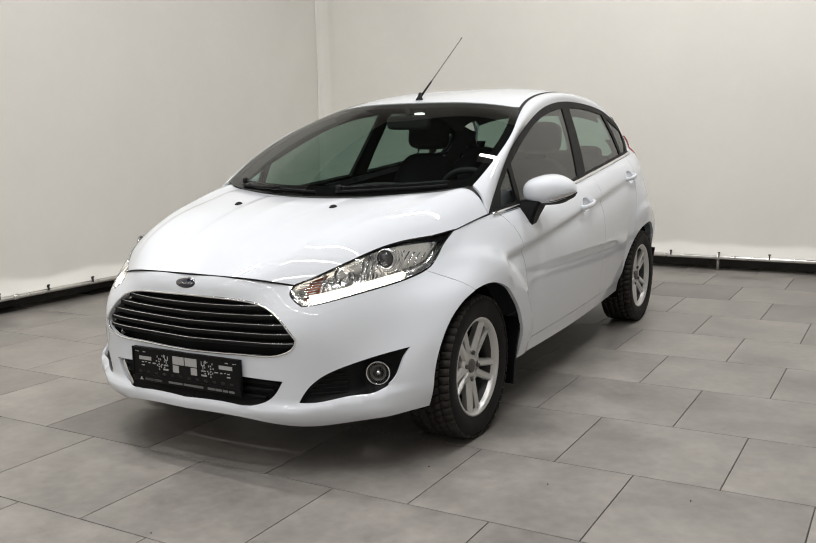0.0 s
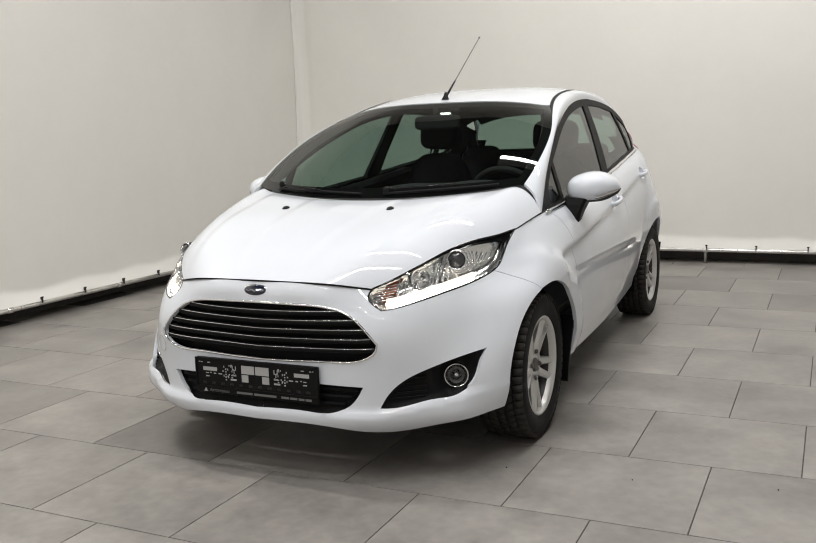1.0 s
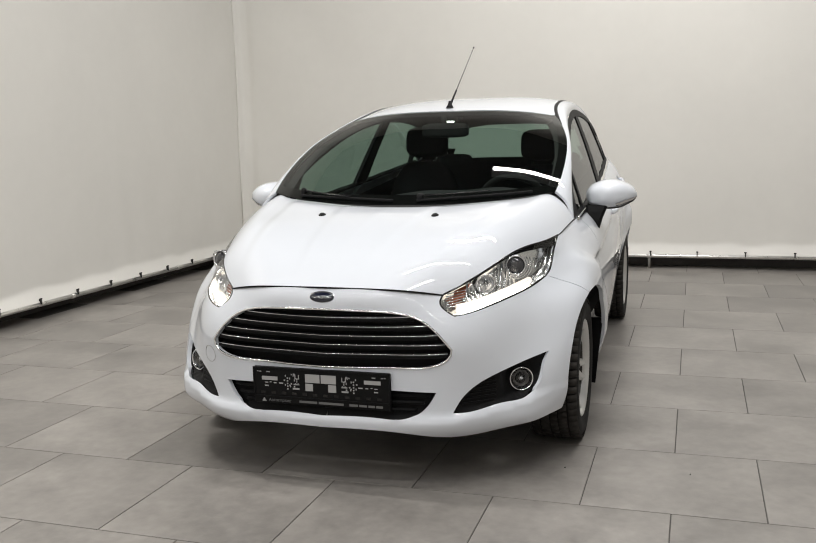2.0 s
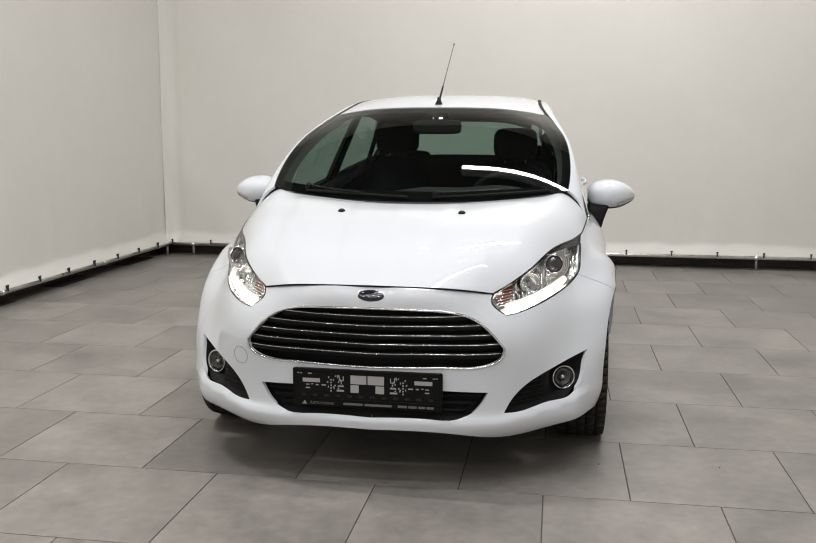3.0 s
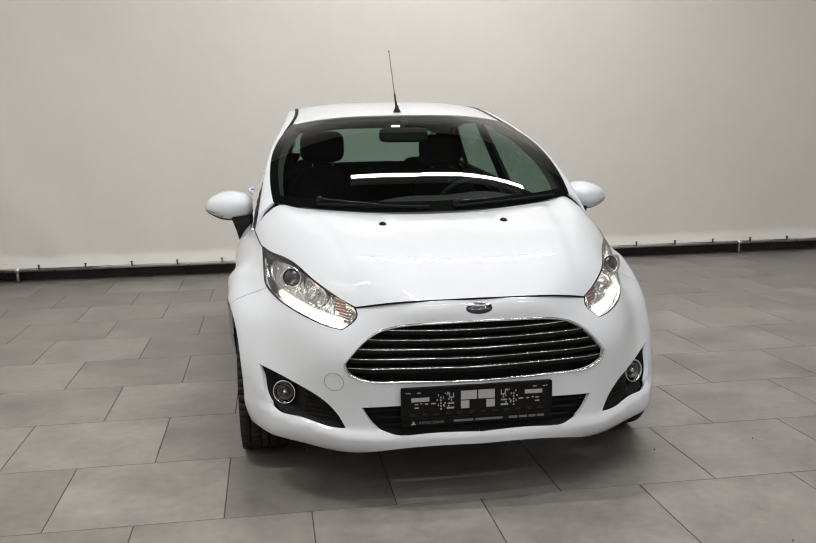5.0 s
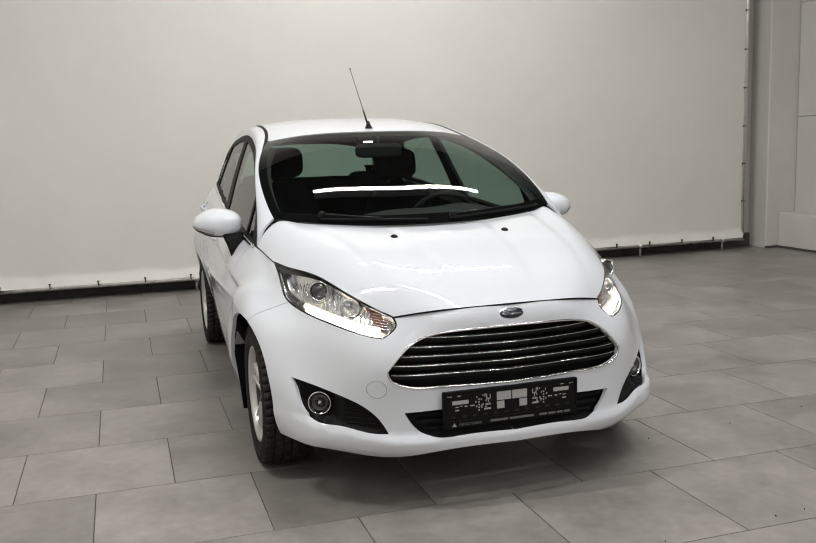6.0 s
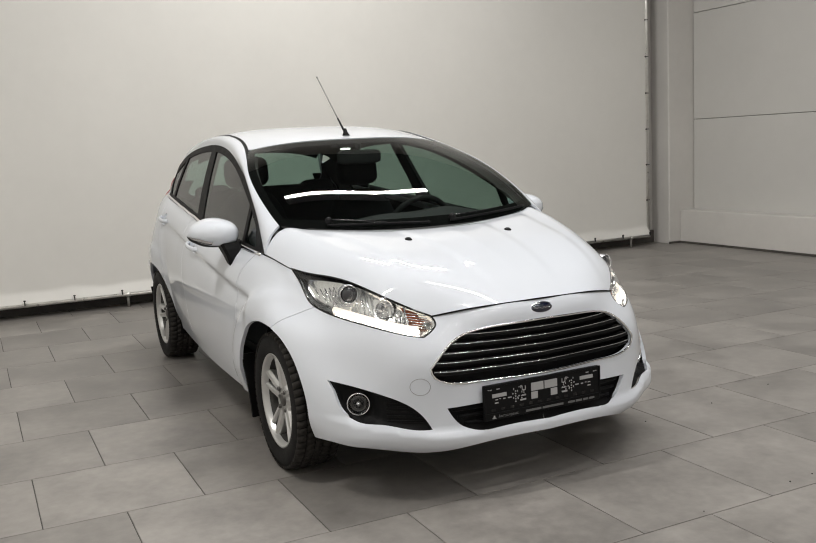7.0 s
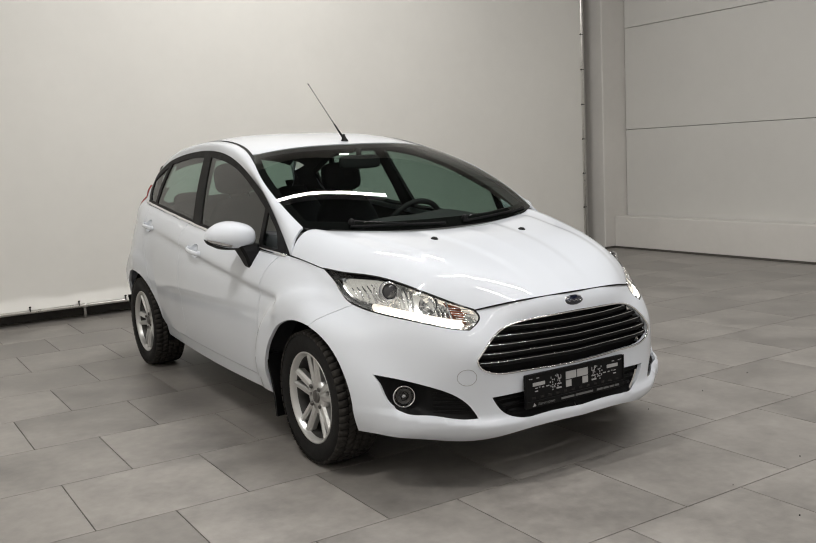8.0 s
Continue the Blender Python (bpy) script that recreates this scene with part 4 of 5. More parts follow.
    for k in range(6):
        z = 0.636 + 0.009 * k
        part("flute", put(rod(bmesh.new(), [lamp_spot(0.428, z + 0.002, 0.020), lamp_spot(0.478 + 0.003 * k, z + 0.012, 0.020)], 0.0018, 6)), CHROME, body)
    # light strip along the lower edge
    xs = np.linspace(0.668, 0.470, 22)
    part("daylight_strip", put(rod(bmesh.new(), [lamp_spot(x, low_line(x, 0.017), 0.018) for x in xs], 0.0040, 10, taper=1.4)), DRL, body, "lit warm-white daylight strip")
    # added glowing rod behind the strip, softens its edge like bloom
    part("light_guide", put(rod(bmesh.new(), [lamp_spot(x, low_line(x, 0.022), 0.030) for x in xs], 0.0125, 10, taper=1.2)), STRIP_GLOW, body, "added soft glow round the strip")


LAMPBOWL = vary(material("lamp_bowl", (0.90, 0.90, 0.89), 0.20, 1.0), 6, 0.08)
FOGBOWL = vary(material("fog_bowl", (0.07, 0.07, 0.075), 0.15, 0.9), 40, 0.4, 0.08)
LENSGLASS = material("projector_glass", (0.05, 0.05, 0.055), 0.04, 0.2, 1.0)
for mirror in (False, True):
    headlight(mirror)

# fog lamps, recessed in black bezels
FOG_LOOP = outline([("F", FOG_TOP), ("F", FOG_LOW)], 0.008)
FOG_IN = np.array([-0.5, 0.86, 0])
FOG_U = u_of("F", 0.682, 0.356)


def fog_bed(u, z):
    d = edge_distance(np.stack([u, z], 1), FOG_LOOP)
    r = np.hypot(u - FOG_U, z - 0.356)
    deep = 0.010 + 0.012 * (1 - np.exp(-d / 0.006)) + 0.036 * ease((0.115 - r) / 0.06) * ease(d / 0.012)
    return skin_at(u, z) + deep[:, None] * FOG_IN


for mirror in (False, True):
    put = (lambda bm: flipped(bm)) if mirror else (lambda bm: bm)
    bezel = part("fog_bezel", put(trimmed([shrink(FOG_LOOP, -0.004)], 0.009, fog_bed)), BLACK, car, "black fog lamp bezel")
    for z in (0.300, 0.318, 0.336, 0.354, 0.372):
        xs = [x for x in np.linspace(0.48, 0.60, 16) if inside(np.array([[u_of("F", x, z), z]]), shrink(FOG_LOOP, 0.010))[0]]
        if len(xs) > 3:
            part("fin", put(rod(bmesh.new(), [Vector((x, front_y(x, z), z)) + 0.020 * Vector(FOG_IN) for x in xs], 0.0035, 6)), BLACK, bezel)
    m = facing((0.664, -0.497, 0.356), (0.40, -0.915, 0.03))
    fog = part("fog_lamp", put(ring(bmesh.new(), m, [(0.0, -0.022), (0.015, -0.020), (0.032, -0.006), (0.039, 0.002)], 36)), FOGBOWL, bezel, "round clear fog lamp")
    part("fog_ring", put(ring(bmesh.new(), m, [(0.046, -0.030), (0.0445, 0.003), (0.0425, 0.007), (0.040, 0.006), (0.0385, 0.0)], 40)), CHROME, fog, "chrome fog lamp ring")
    o = part("fog_lens", put(ring(bmesh.new(), m, [(0.0, 0.009), (0.02, 0.008), (0.0395, 0.003)], 36)), CLEAR, fog, "clear fog lamp lens")
    o.visible_shadow = False
    part("fog_reflector", put(ring(bmesh.new(), m, [(0.020, -0.012), (0.026, -0.003), (0.029, 0.001), (0.030, -0.006)], 30)), STEEL, fog, "dull ring of the fog reflector")
    part("fog_bulb", put(ring(bmesh.new(), m, [(0.0, 0.002), (0.008, 0.001), (0.009, -0.016)], 20)), SATIN, fog, "small bulb shield")

# ---- number plate holder ----
HX, HY, HZ0, HZ1 = -0.012, -0.771, 0.284, 0.420
holder = part("plate_holder", boxed(HX - 0.265, HX + 0.265, HY, HY + 0.016, HZ0, HZ1, bevel=0.005), BLACK, car, "empty black plate holder with white marks", False)
for x0, x1, z0, z1 in ((-0.265, 0.265, 0.130, 0.136), (-0.265, 0.265, 0.024, 0.029), (-0.265, -0.259, 0.024, 0.136), (0.259, 0.265, 0.024, 0.136)):
    part("holder_rim", boxed(HX + x0, HX + x1, HY - 0.004, HY + 0.001, HZ0 + z0, HZ0 + z1, bevel=0.001), BLACK, holder, smooth=False)


def mark(x0, x1, z0, z1, ink=PRINT):
    part("mark", boxed(HX + x0, HX + x1, HY - 0.0012, HY + 0.001, HZ0 + z0, HZ0 + z1), ink, holder, smooth=False)


for x0, x1, z0, z1 in ((-0.058, -0.002, 0.086, 0.117), (0.003, 0.061, 0.086, 0.117), (-0.058, -0.029, 0.055, 0.082), (0.031, 0.061, 0.055, 0.082), (-0.230, -0.168, 0.087, 0.101), (0.168, 0.230, 0.093, 0.107)):
    mark(x0, x1, z0, z1)
rng = random.Random(4)
SPECKS = [(rng.uniform(0.086, 0.150), rng.uniform(0.062, 0.116), *rng.choice(((0.004, 0.004), (0.007, 0.003), (0.003, 0.007), (0.005, 0.005)))) for k in range(18)]
SPECKS += [(0.128, z, 0.005, 0.005) for z in (0.058, 0.068, 0.078, 0.088, 0.098)]
SPECKS += [(0.093, 0.076, 0.022, 0.004), (0.095, 0.060, 0.026, 0.006), (0.154, 0.078, 0.016, 0.004), (0.178, 0.078, 0.010, 0.004), (0.196, 0.080, 0.007, 0.003), (0.212, 0.078, 0.012, 0.003), (0.212, 0.066, 0.015, 0.004), (0.204, 0.118, 0.013, 0.003), (0.236, 0.118, 0.008, 0.003), (0.246, 0.119, 0.005, 0.003), (0.098, 0.104, 0.003, 0.016), (0.084, 0.104, 0.003, 0.016), (0.088, 0.097, 0.010, 0.003)]
for sgn in (-1, 1):
    for a, z, w, h in SPECKS:
        mark(sgn * a - w / 2, sgn * a + w / 2, z - h / 2, z + h / 2)
for k in range(12):
    x = -0.235 + 0.041 * k
    part("slot", boxed(HX + x, HX + x + 0.018, HY - 0.0008, HY + 0.001, HZ0 + 0.036, HZ0 + 0.046), GLOSSBLACK, holder, smooth=False)
# the printed line: an emblem, a word, and bars for the rest
mark(-0.232, -0.216, 0.007, 0.010)
mark(-0.228, -0.220, 0.010, 0.015)
mark(-0.226, -0.222, 0.015, 0.019)
for x0, x1 in ((-0.084, -0.015), (-0.008, 0.088), (0.110, 0.142), (0.147, 0.176), (0.182, 0.206), (0.211, 0.236)):
    mark(x0, x1, 0.009, 0.017, FAINT)
words = bpy.data.curves.new("word", "FONT")
words.body, words.size, words.extrude, words.align_x = "Автосервис", 0.0155, 0.0004, "LEFT"
wob = new("word", words)
bpy.context.view_layer.update()
wme = bpy.data.meshes.new_from_object(wob.evaluated_get(bpy.context.evaluated_depsgraph_get()))
bpy.data.objects.remove(wob)
wme.materials.clear()
wme.materials.append(FAINT)
wob = new("lettering", wme)
wob.parent = holder
wob.matrix_local = pose(HX - 0.206, HY - 0.0008, HZ0 + 0.008, 90, 0, 0)
tagged(wob, "small grey printed word")

# ---- door mirrors ----
MX = [0.768, 0.782, 0.81, 0.847, 0.889, 0.931, 0.965, 0.986, 0.995]
MTOP = [0.970, 0.987, 1.003, 1.013, 1.014, 1.004, 0.986, 0.964, 0.945]
MLOW = [0.914, 0.894, 0.881, 0.875, 0.876, 0.885, 0.903, 0.920, 0.936]
MFRONT = [0.618, 0.585, 0.562, 0.550, 0.555, 0.578, 0.615, 0.655, 0.690]
MBACK = [0.690, 0.700, 0.708, 0.712, 0.714, 0.715, 0.714, 0.712, 0.708]


def mirror_shell(a0, a1, n, grow=1.0):
    def f(s, t):
        x = MX[0] + (MX[-1] - MX[0]) * (0.5 - 0.5 * math.cos(math.pi * s))
        zt, zl, yf, yb = (float(nspline(MX, v, np.array(x))) for v in (MTOP, MLOW, MFRONT, MBACK))
        a = radians(a0 + (a1 - a0) * t)
        c, q = math.cos(a), math.sin(a)
        e = 0.8
        y = yb - grow * (yb - yf) * abs(c) ** e
        z = (zt + zl) / 2 + grow * (zt - zl) / 2 * math.copysign(abs(q) ** e, q)
        return Vector((x, y, z))
    bm = sheet(f, 26, n)
    return orient(bm, Vector((0.88, 0.66, 0.955)))


def mirror_arm():
    bm = bmesh.new()
    rows = []
    for x0, x1, y0, y1, z in ((0.770, 0.872, 0.572, 0.690, 0.902), (0.772, 0.860, 0.560, 0.672, 0.873), (0.782, 0.847, 0.552, 0.648, 0.838), (0.797, 0.838, 0.550, 0.622, 0.803), (0.810, 0.829, 0.553, 0.598, 0.774)):
        rows.append([bm.verts.new(p) for p in ((x0, y0 + 0.012, z), (x0 + 0.012, y0, z), (x1 - 0.012, y0, z), (x1, y0 + 0.015, z), (x1 - 0.004, y1, z), (x0, y1, z))])
    for p, o in zip(rows, rows[1:]):
        for j in range(6):
            bm.faces.new((p[j], p[(j + 1) % 6], o[(j + 1) % 6], o[j]))
    bm.faces.new(rows[0])
    bm.faces.new(rows[-1][::-1])
    bmesh.ops.recalc_face_normals(bm, faces=bm.faces[:])
    return bm


for flip in (False, True):
    put = (lambda bm: flipped(bm)) if flip else (lambda bm: bm)
    cap = part("door_mirror", put(mirror_shell(-46, 90, 22)), PAINT, car, "white door mirror on a black foot")
    part("mirror_underside", put(mirror_shell(-90, -46, 10, 0.99)), BLACK, cap, "black mirror underside")
    part("mirror_foot", put(mirror_arm()), BLACK, cap, "black mirror foot", False)

    def blinker(s, t):
        x = 0.905 + 0.086 * s
        zt, zl, yf, yb = (float(nspline(MX, v, np.array(x))) for v in (MTOP, MLOW, MFRONT, MBACK))
        a = radians(-36 + (10 + 14 * s) * t)
        return Vector((x + 0.0015, yb - 1.02 * (yb - yf) * abs(math.cos(a)) ** 0.8, (zt + zl) / 2 + 1.02 * (zt - zl) / 2 * math.copysign(abs(math.sin(a)) ** 0.8, math.sin(a))))
    part("mirror_indicator", put(orient(sheet(blinker, 14, 6), Vector((0.88, 0.66, 0.955)))), SATIN, cap, "slim clear indicator lens")
    part("indicator_slot", put(orient(sheet(lambda s, t: blinker(s, -0.35 + 0.35 * t), 14, 2), Vector((0.88, 0.66, 0.955)))), BLACK, cap, "dark slot under the indicator")

    def glass(s, t):
        x = 0.785 + 0.192 * s
        zt, zl = (float(nspline(MX, v, np.array(x))) for v in (MTOP, MLOW))
        return Vector((x, 0.7135, zl + 0.008 + (zt - zl - 0.016) * t))
    part("mirror_glass", put(sheet(glass, 12, 6)), CHROME, cap, "mirror glass")

# ---- door handles ----
for doors, (y0, y1, z), (cy, cz, ry, rz) in zip((front_doors, rear_doors), HANDLES, CUPS):
    ys = np.linspace(y0, y1, 15)
    out = lambda k: 0.003 + 0.022 * math.sin(math.pi * k / 14) ** 0.5
    bar = rod(bmesh.new(), [on_skin(y, z + 0.10 * (y - y0), out(k)) for k, y in enumerate(ys)], 0.0100, 10, flat=1.25)

    def cup(s, t):
        a = 2 * math.pi * s
        return on_skin(cy + 1.02 * ry * t * math.cos(a), cz + 1.02 * rz * t * math.sin(a), 0.001 - 0.015 * (1 - t ** 4))
    knob = ring(bmesh.new(), facing(on_skin(y0 + 0.004, z + 0.001, 0.006), (1, 0, 0.15)), [(0.0, 0.010), (0.012, 0.008), (0.016, -0.006)], 20)
    for d, flip in zip(doors, (False, True)):
        h = part("door_handle", flipped(bar) if flip else bar.copy(), PAINT, d, "white pull handle")
        part("handle_lock", flipped(knob) if flip else knob.copy(), PAINT, h, "round white end of the handle")
        dish = orient(sheet(cup, 32, 8))
        part("handle_cup", flipped(dish) if flip else dish, PAINT, h, "hollow behind the handle")

# ---- wipers, aerial ----
for s0, t0, s1, t1, b0, b1 in ((0.16, 0.035, 0.60, 0.055, 0.14, 0.86), (-0.70, 0.045, -0.33, 0.032, -0.72, -0.02)):
    arm = part("wiper", rod(bmesh.new(), [screen(s0 + (s1 - s0) * q, t0 + (t1 - t0) * q, 0.024 - 0.006 * q) for q in np.linspace(0, 1, 8)], 0.0055, 8, taper=0.6, flat=0.7), GLOSSBLACK, car, "black wiper arm")
    part("wiper_blade", rod(bmesh.new(), [screen(b0 + (b1 - b0) * q, 0.020 + 0.012 * math.sin(math.pi * q), 0.008) for q in np.linspace(0, 1, 24)], 0.0048, 6, flat=1.3), BLACK, arm, "black wiper blade")
    part("wiper_pivot", ring(bmesh.new(), facing(screen(s0, t0, 0.014), (0, -0.45, 0.86)), [(0.0, 0.018), (0.010, 0.016), (0.015, 0.008), (0.016, -0.004)], 16), BLACK, arm, "wiper pivot cap")
aer = part("aerial", ring(bmesh.new(), pose(-0.006, 1.070, 1.378, -14), [(0.021, 0.0), (0.0195, 0.006), (0.012, 0.020), (0.008, 0.040), (0.0, 0.044)], 24), BLACK, car, "thin roof aerial on a black foot")
A0, A1 = Vector((-0.006, 1.080, 1.395)), Vector((0.020, 1.527, 1.731))
part("aerial_sleeve", rod(bmesh.new(), [A0, A0 + (A1 - A0) * 0.25], 0.0062, 8, taper=0.75), BLACK, aer, "black rubber sleeve")
part("aerial_mast", rod(bmesh.new(), [A0 + (A1 - A0) * 0.24, A0 + (A1 - A0) * 0.6, A1], 0.0026, 8, taper=0.8), STEEL, aer, "thin steel mast")
part("aerial_tip", ring(bmesh.new(), facing(A1, A1 - A0), [(0.0, 0.008), (0.004, 0.005), (0.004, -0.004), (0.0, -0.006)], 10), BLACK, aer)

# ---- inside the car ----
def cushion(x, y, z, sx, sy, sz, tilt=0.0, power=4.0):
    """A padded block: a rounded box, leaning back by tilt degrees."""
    bm = bmesh.new()
    bmesh.ops.create_icosphere(bm, subdivisions=4, radius=1)
    for v in bm.verts:
        d = v.co.normalized()
        k = (abs(d.x) ** power + abs(d.y) ** power + abs(d.z) ** power) ** (-1 / power)
        v.co = Vector((d.x * k * sx / 2, d.y * k * sy / 2, d.z * k * sz / 2))
    bm.transform(pose(x, y, z, -tilt))
    return bm


def tapered(bm, x, z):
    """Narrows a backrest towards its shoulders."""
    for v in bm.verts:
        v.co.x = x + (v.co.x - x) * (1 - 0.28 * min(1, max(0, (v.co.z - z) / 0.34)) ** 1.5)
    return bm


for x, dz in ((-0.36, 0.0), (0.37, -0.03)):
    seat = part("seat", cushion(x, 1.42, 0.50 + dz, 0.50, 0.52, 0.20), FABRIC, car, "dark fabric front seat")
    part("backrest", tapered(cushion(x, 1.745, 0.785 + dz, 0.47, 0.15, 0.60, 14), x, 0.74), FABRIC, seat)
    part("headrest", cushion(x, 1.835, 1.195 + dz, 0.265, 0.11, 0.185, 10), FABRIC, seat)
    for e in (-0.06, 0.06):
        part("headrest_post", rod(bmesh.new(), [(x + e, 1.775, 1.03 + dz), (x + e, 1.82, 1.14 + dz)], 0.006, 8), CHROME, seat)
bench = part("rear_seat", cushion(0, 2.28, 0.52, 1.20, 0.48, 0.20), FABRIC, car, "dark fabric rear bench")
part("backrest", cushion(0, 2.56, 0.80, 1.20, 0.16, 0.56, 16), FABRIC, bench)
for x in (-0.38, 0.38):
    part("headrest", cushion(x, 2.62, 1.04, 0.24, 0.09, 0.12, 12), FABRIC, bench)


def dash_top(s, t):
    x = (2 * s - 1) * 0.655
    a = abs(2 * s - 1)
    y = 0.19 + 0.10 * a ** 2 + 0.62 * t
    hump = 0.055 * math.exp(-((x - 0.36) / 0.20) ** 2) * math.exp(-((t - 0.72) / 0.25) ** 2)
    mid = 0.045 * math.exp(-(x / 0.22) ** 2) * math.exp(-((t - 0.75) / 0.3) ** 2)
    return Vector((x, y, 0.915 + 0.02 * math.sin(math.pi * min(1, t * 1.2)) + hump + mid - 0.30 * max(0, t - 0.86) ** 1.0))


dash = part("dashboard", flange(orient(sheet(dash_top, 40, 24), Vector((0, 0.5, 0.3))), 0.30), DASH, car, "dark plastic dashboard")
m = facing((0.36, 0.975, 0.868), (0, 0.86, 0.50))
wheel_rim = part("steering_wheel", ring(bmesh.new(), m, [(0.178 + 0.016 * math.cos(a), 0.016 * math.sin(a)) for a in np.linspace(0, 2 * math.pi, 11)[:-1]], 48, closed=True), DASH, car, "black steering wheel")
part("wheel_hub", ring(bmesh.new(), m, [(0.0, 0.02), (0.06, 0.018), (0.075, -0.01), (0.06, -0.05)], 28), DASH, wheel_rim)
for a in (0, 180, 270):
    v = Vector((math.cos(radians(a)), math.sin(radians(a)), 0))
    part("wheel_spoke", rod(bmesh.new(), [m @ (v * 0.06), m @ (v * 0.172)], 0.014, 8), DASH, wheel_rim)
vm = part("rear_view_mirror", cushion(0.005, 0.93, 1.262, 0.25, 0.04, 0.075, 0, 5), DASH, car, "black rear-view mirror")
part("mirror_mount", rod(bmesh.new(), [(0.0, 0.935, 1.285), (0.0, 0.92, 1.335)], 0.014, 10), DASH, vm)
dome = part("dome_console", boxed(-0.070, 0.048, 1.055, 1.150, 1.312, 1.362, bevel=0.012), TRIM, car, "grey roof console", False)
part("dome_lamp", boxed(-0.036, 0.014, 1.062, 1.092, 1.303, 1.314, bevel=0.004), DOMEGLOW, dome, "small lit dome lamp", False)
pair("a_pillar_trim", sheet(lambda s, t: screen(0.93 + 0.05 * s, 0.02 + 0.95 * t, -0.02 - 0.03 * (1 - s)), 3, 20), TRIM, car, "grey inner pillar trim")
pair("door_lining", sheet(lambda s, t: Vector((0.655 - 0.05 * t, 0.35 + 2.40 * s, 0.30 + (float(belt(0.35 + 2.40 * s)) - 0.32) * t)), 24, 6), DASH, car, "dark inner door lining")
pair("pillar_lining", sheet(lambda s, t: on_skin(1.52 + 0.08 * t + 0.11 * s, 0.96 + 0.38 * t, -0.03), 4, 10), DASH, car, "dark inner pillar trim")
pair("rear_pillar_lining", sheet(lambda s, t: on_skin(2.645 + 0.19 * s, 0.80 + 0.40 * t + 0.07 * t * (1 - s), -0.035), 6, 8), DASH, car, "dark rear pillar trim")
pair("rail_lining", sheet(lambda s, t: rail(-0.08 + 1.16 * s, 0.10 + 0.90 * t) - 0.03 * Vector((0.75, -0.12, 0.62)), 6, 40), TRIM, car, "dark fabric lining under the roof rail")
part("rear_header", sheet(lambda s, t: roof((2 * s - 1) * 0.99, 0.96 + 0.03 * t) + Vector((0, 0.06 * t, -0.02 - 0.045 * t)), 20, 4), DASH, car, "dark trim over the rear window")
part("cabin_floor", boxed(-0.66, 0.66, 0.30, 2.95, 0.30, 0.34), DASH, car, "dark cabin carpet", False)
part("parcel_shelf", boxed(-0.55, 0.55, 2.66, 2.98, 0.955, 0.975), DASH, car, "dark parcel shelf", False)
part("bulkhead", boxed(-0.66, 0.66, 0.26, 0.29, 0.30, 0.90), DARK, car, "dark bulkhead", False)


# ---- the room ----
PITCH_X, PITCH_Y, OFF_X, OFF_Y = 0.5968, 0.5893, 0.0076, -0.1294
floor = tagged(new("floor", finish(boxed(-3.7, 6.2, -7.2, 5.2, -0.12 + FLOOR, -0.004 + FLOOR), "floor", GROUT, False)), "grey porcelain tiled floor with dark joints", "floor", kind="structure")
WALL_X = 5.98
tagged(new("wall_back", finish(boxed(-3.7, 6.2, 5.0, 5.2, FLOOR - 0.004, CEIL), "wall_back", WALLPAINT, False)), "plain wall behind the tarpaulin", "wall", kind="structure")
tagged(new("wall_left", finish(boxed(-3.7, -3.5, -7.0, 5.0, FLOOR - 0.004, CEIL), "wall_left", WALLPAINT, False)), "plain wall behind the side tarpaulin", "wall", kind="structure")
wall_right = tagged(new("wall_right", finish(boxed(WALL_X + 0.06, 6.2, -7.0, 5.0, FLOOR - 0.004, CEIL), "wall_right", GROUT, False)), "off-white wall of wide horizontal panels", "wall", kind="structure")
for z0, z1 in ((0.2, 1.45), (1.45, 2.684), (2.684, 3.92), (3.92, CEIL - 0.01)):
    part("panel", boxed(WALL_X, WALL_X + 0.058, -6.98, 4.69, z0 + 0.0025, z1 - 0.0025, bevel=0.005), PANELPAINT, wall_right, smooth=False)
tagged(new("plinth", finish(boxed(5.765, WALL_X - 0.002, -7.0, 4.698, FLOOR - 0.004, 0.385, bevel=0.01), "plinth", WALLPAINT, False)), "low white painted plinth along the panelled wall", "plinth", kind="structure")
tagged(new("wall_front", finish(boxed(-3.7, 6.2, -7.2, -7.0, FLOOR - 0.004, CEIL), "wall_front", WALLPAINT, False)), "plain white wall", "wall", kind="structure")
tagged(new("ceiling", finish(boxed(-3.7, 6.2, -7.2, 5.2, CEIL, CEIL + 0.2), "ceiling", CEILING, False)), "dark painted ceiling", "ceiling", kind="structure")
tagged(new("pillar", finish(boxed(5.60, 6.04, 4.70, 4.998, FLOOR - 0.004, CEIL - 0.003, bevel=0.012), "pillar", WALLPAINT, False)), "white painted corner pillar", "pillar", kind="structure")
# dark strips low on the walls paint the shade behind the pipes
for x0, x1, y0, y1 in ((-3.5, 5.598, 4.97, 4.998), (-3.498, -3.47, -7.0, 4.968)):
    tagged(new("skirting", finish(boxed(x0, x1, y0, y1, FLOOR - 0.004, 0.14, bevel=0.004), "skirting", GAP_DARK, False)), "dark strip for the shaded gap under the tarpaulin", "skirting", kind="structure")
tagged(new("skirting", finish(boxed(5.752, 5.763, -7.0, 4.698, FLOOR - 0.004, 0.012), "skirting", GAP_DARK, False)), "dark joint strip along the plinth", "skirting", kind="structure")
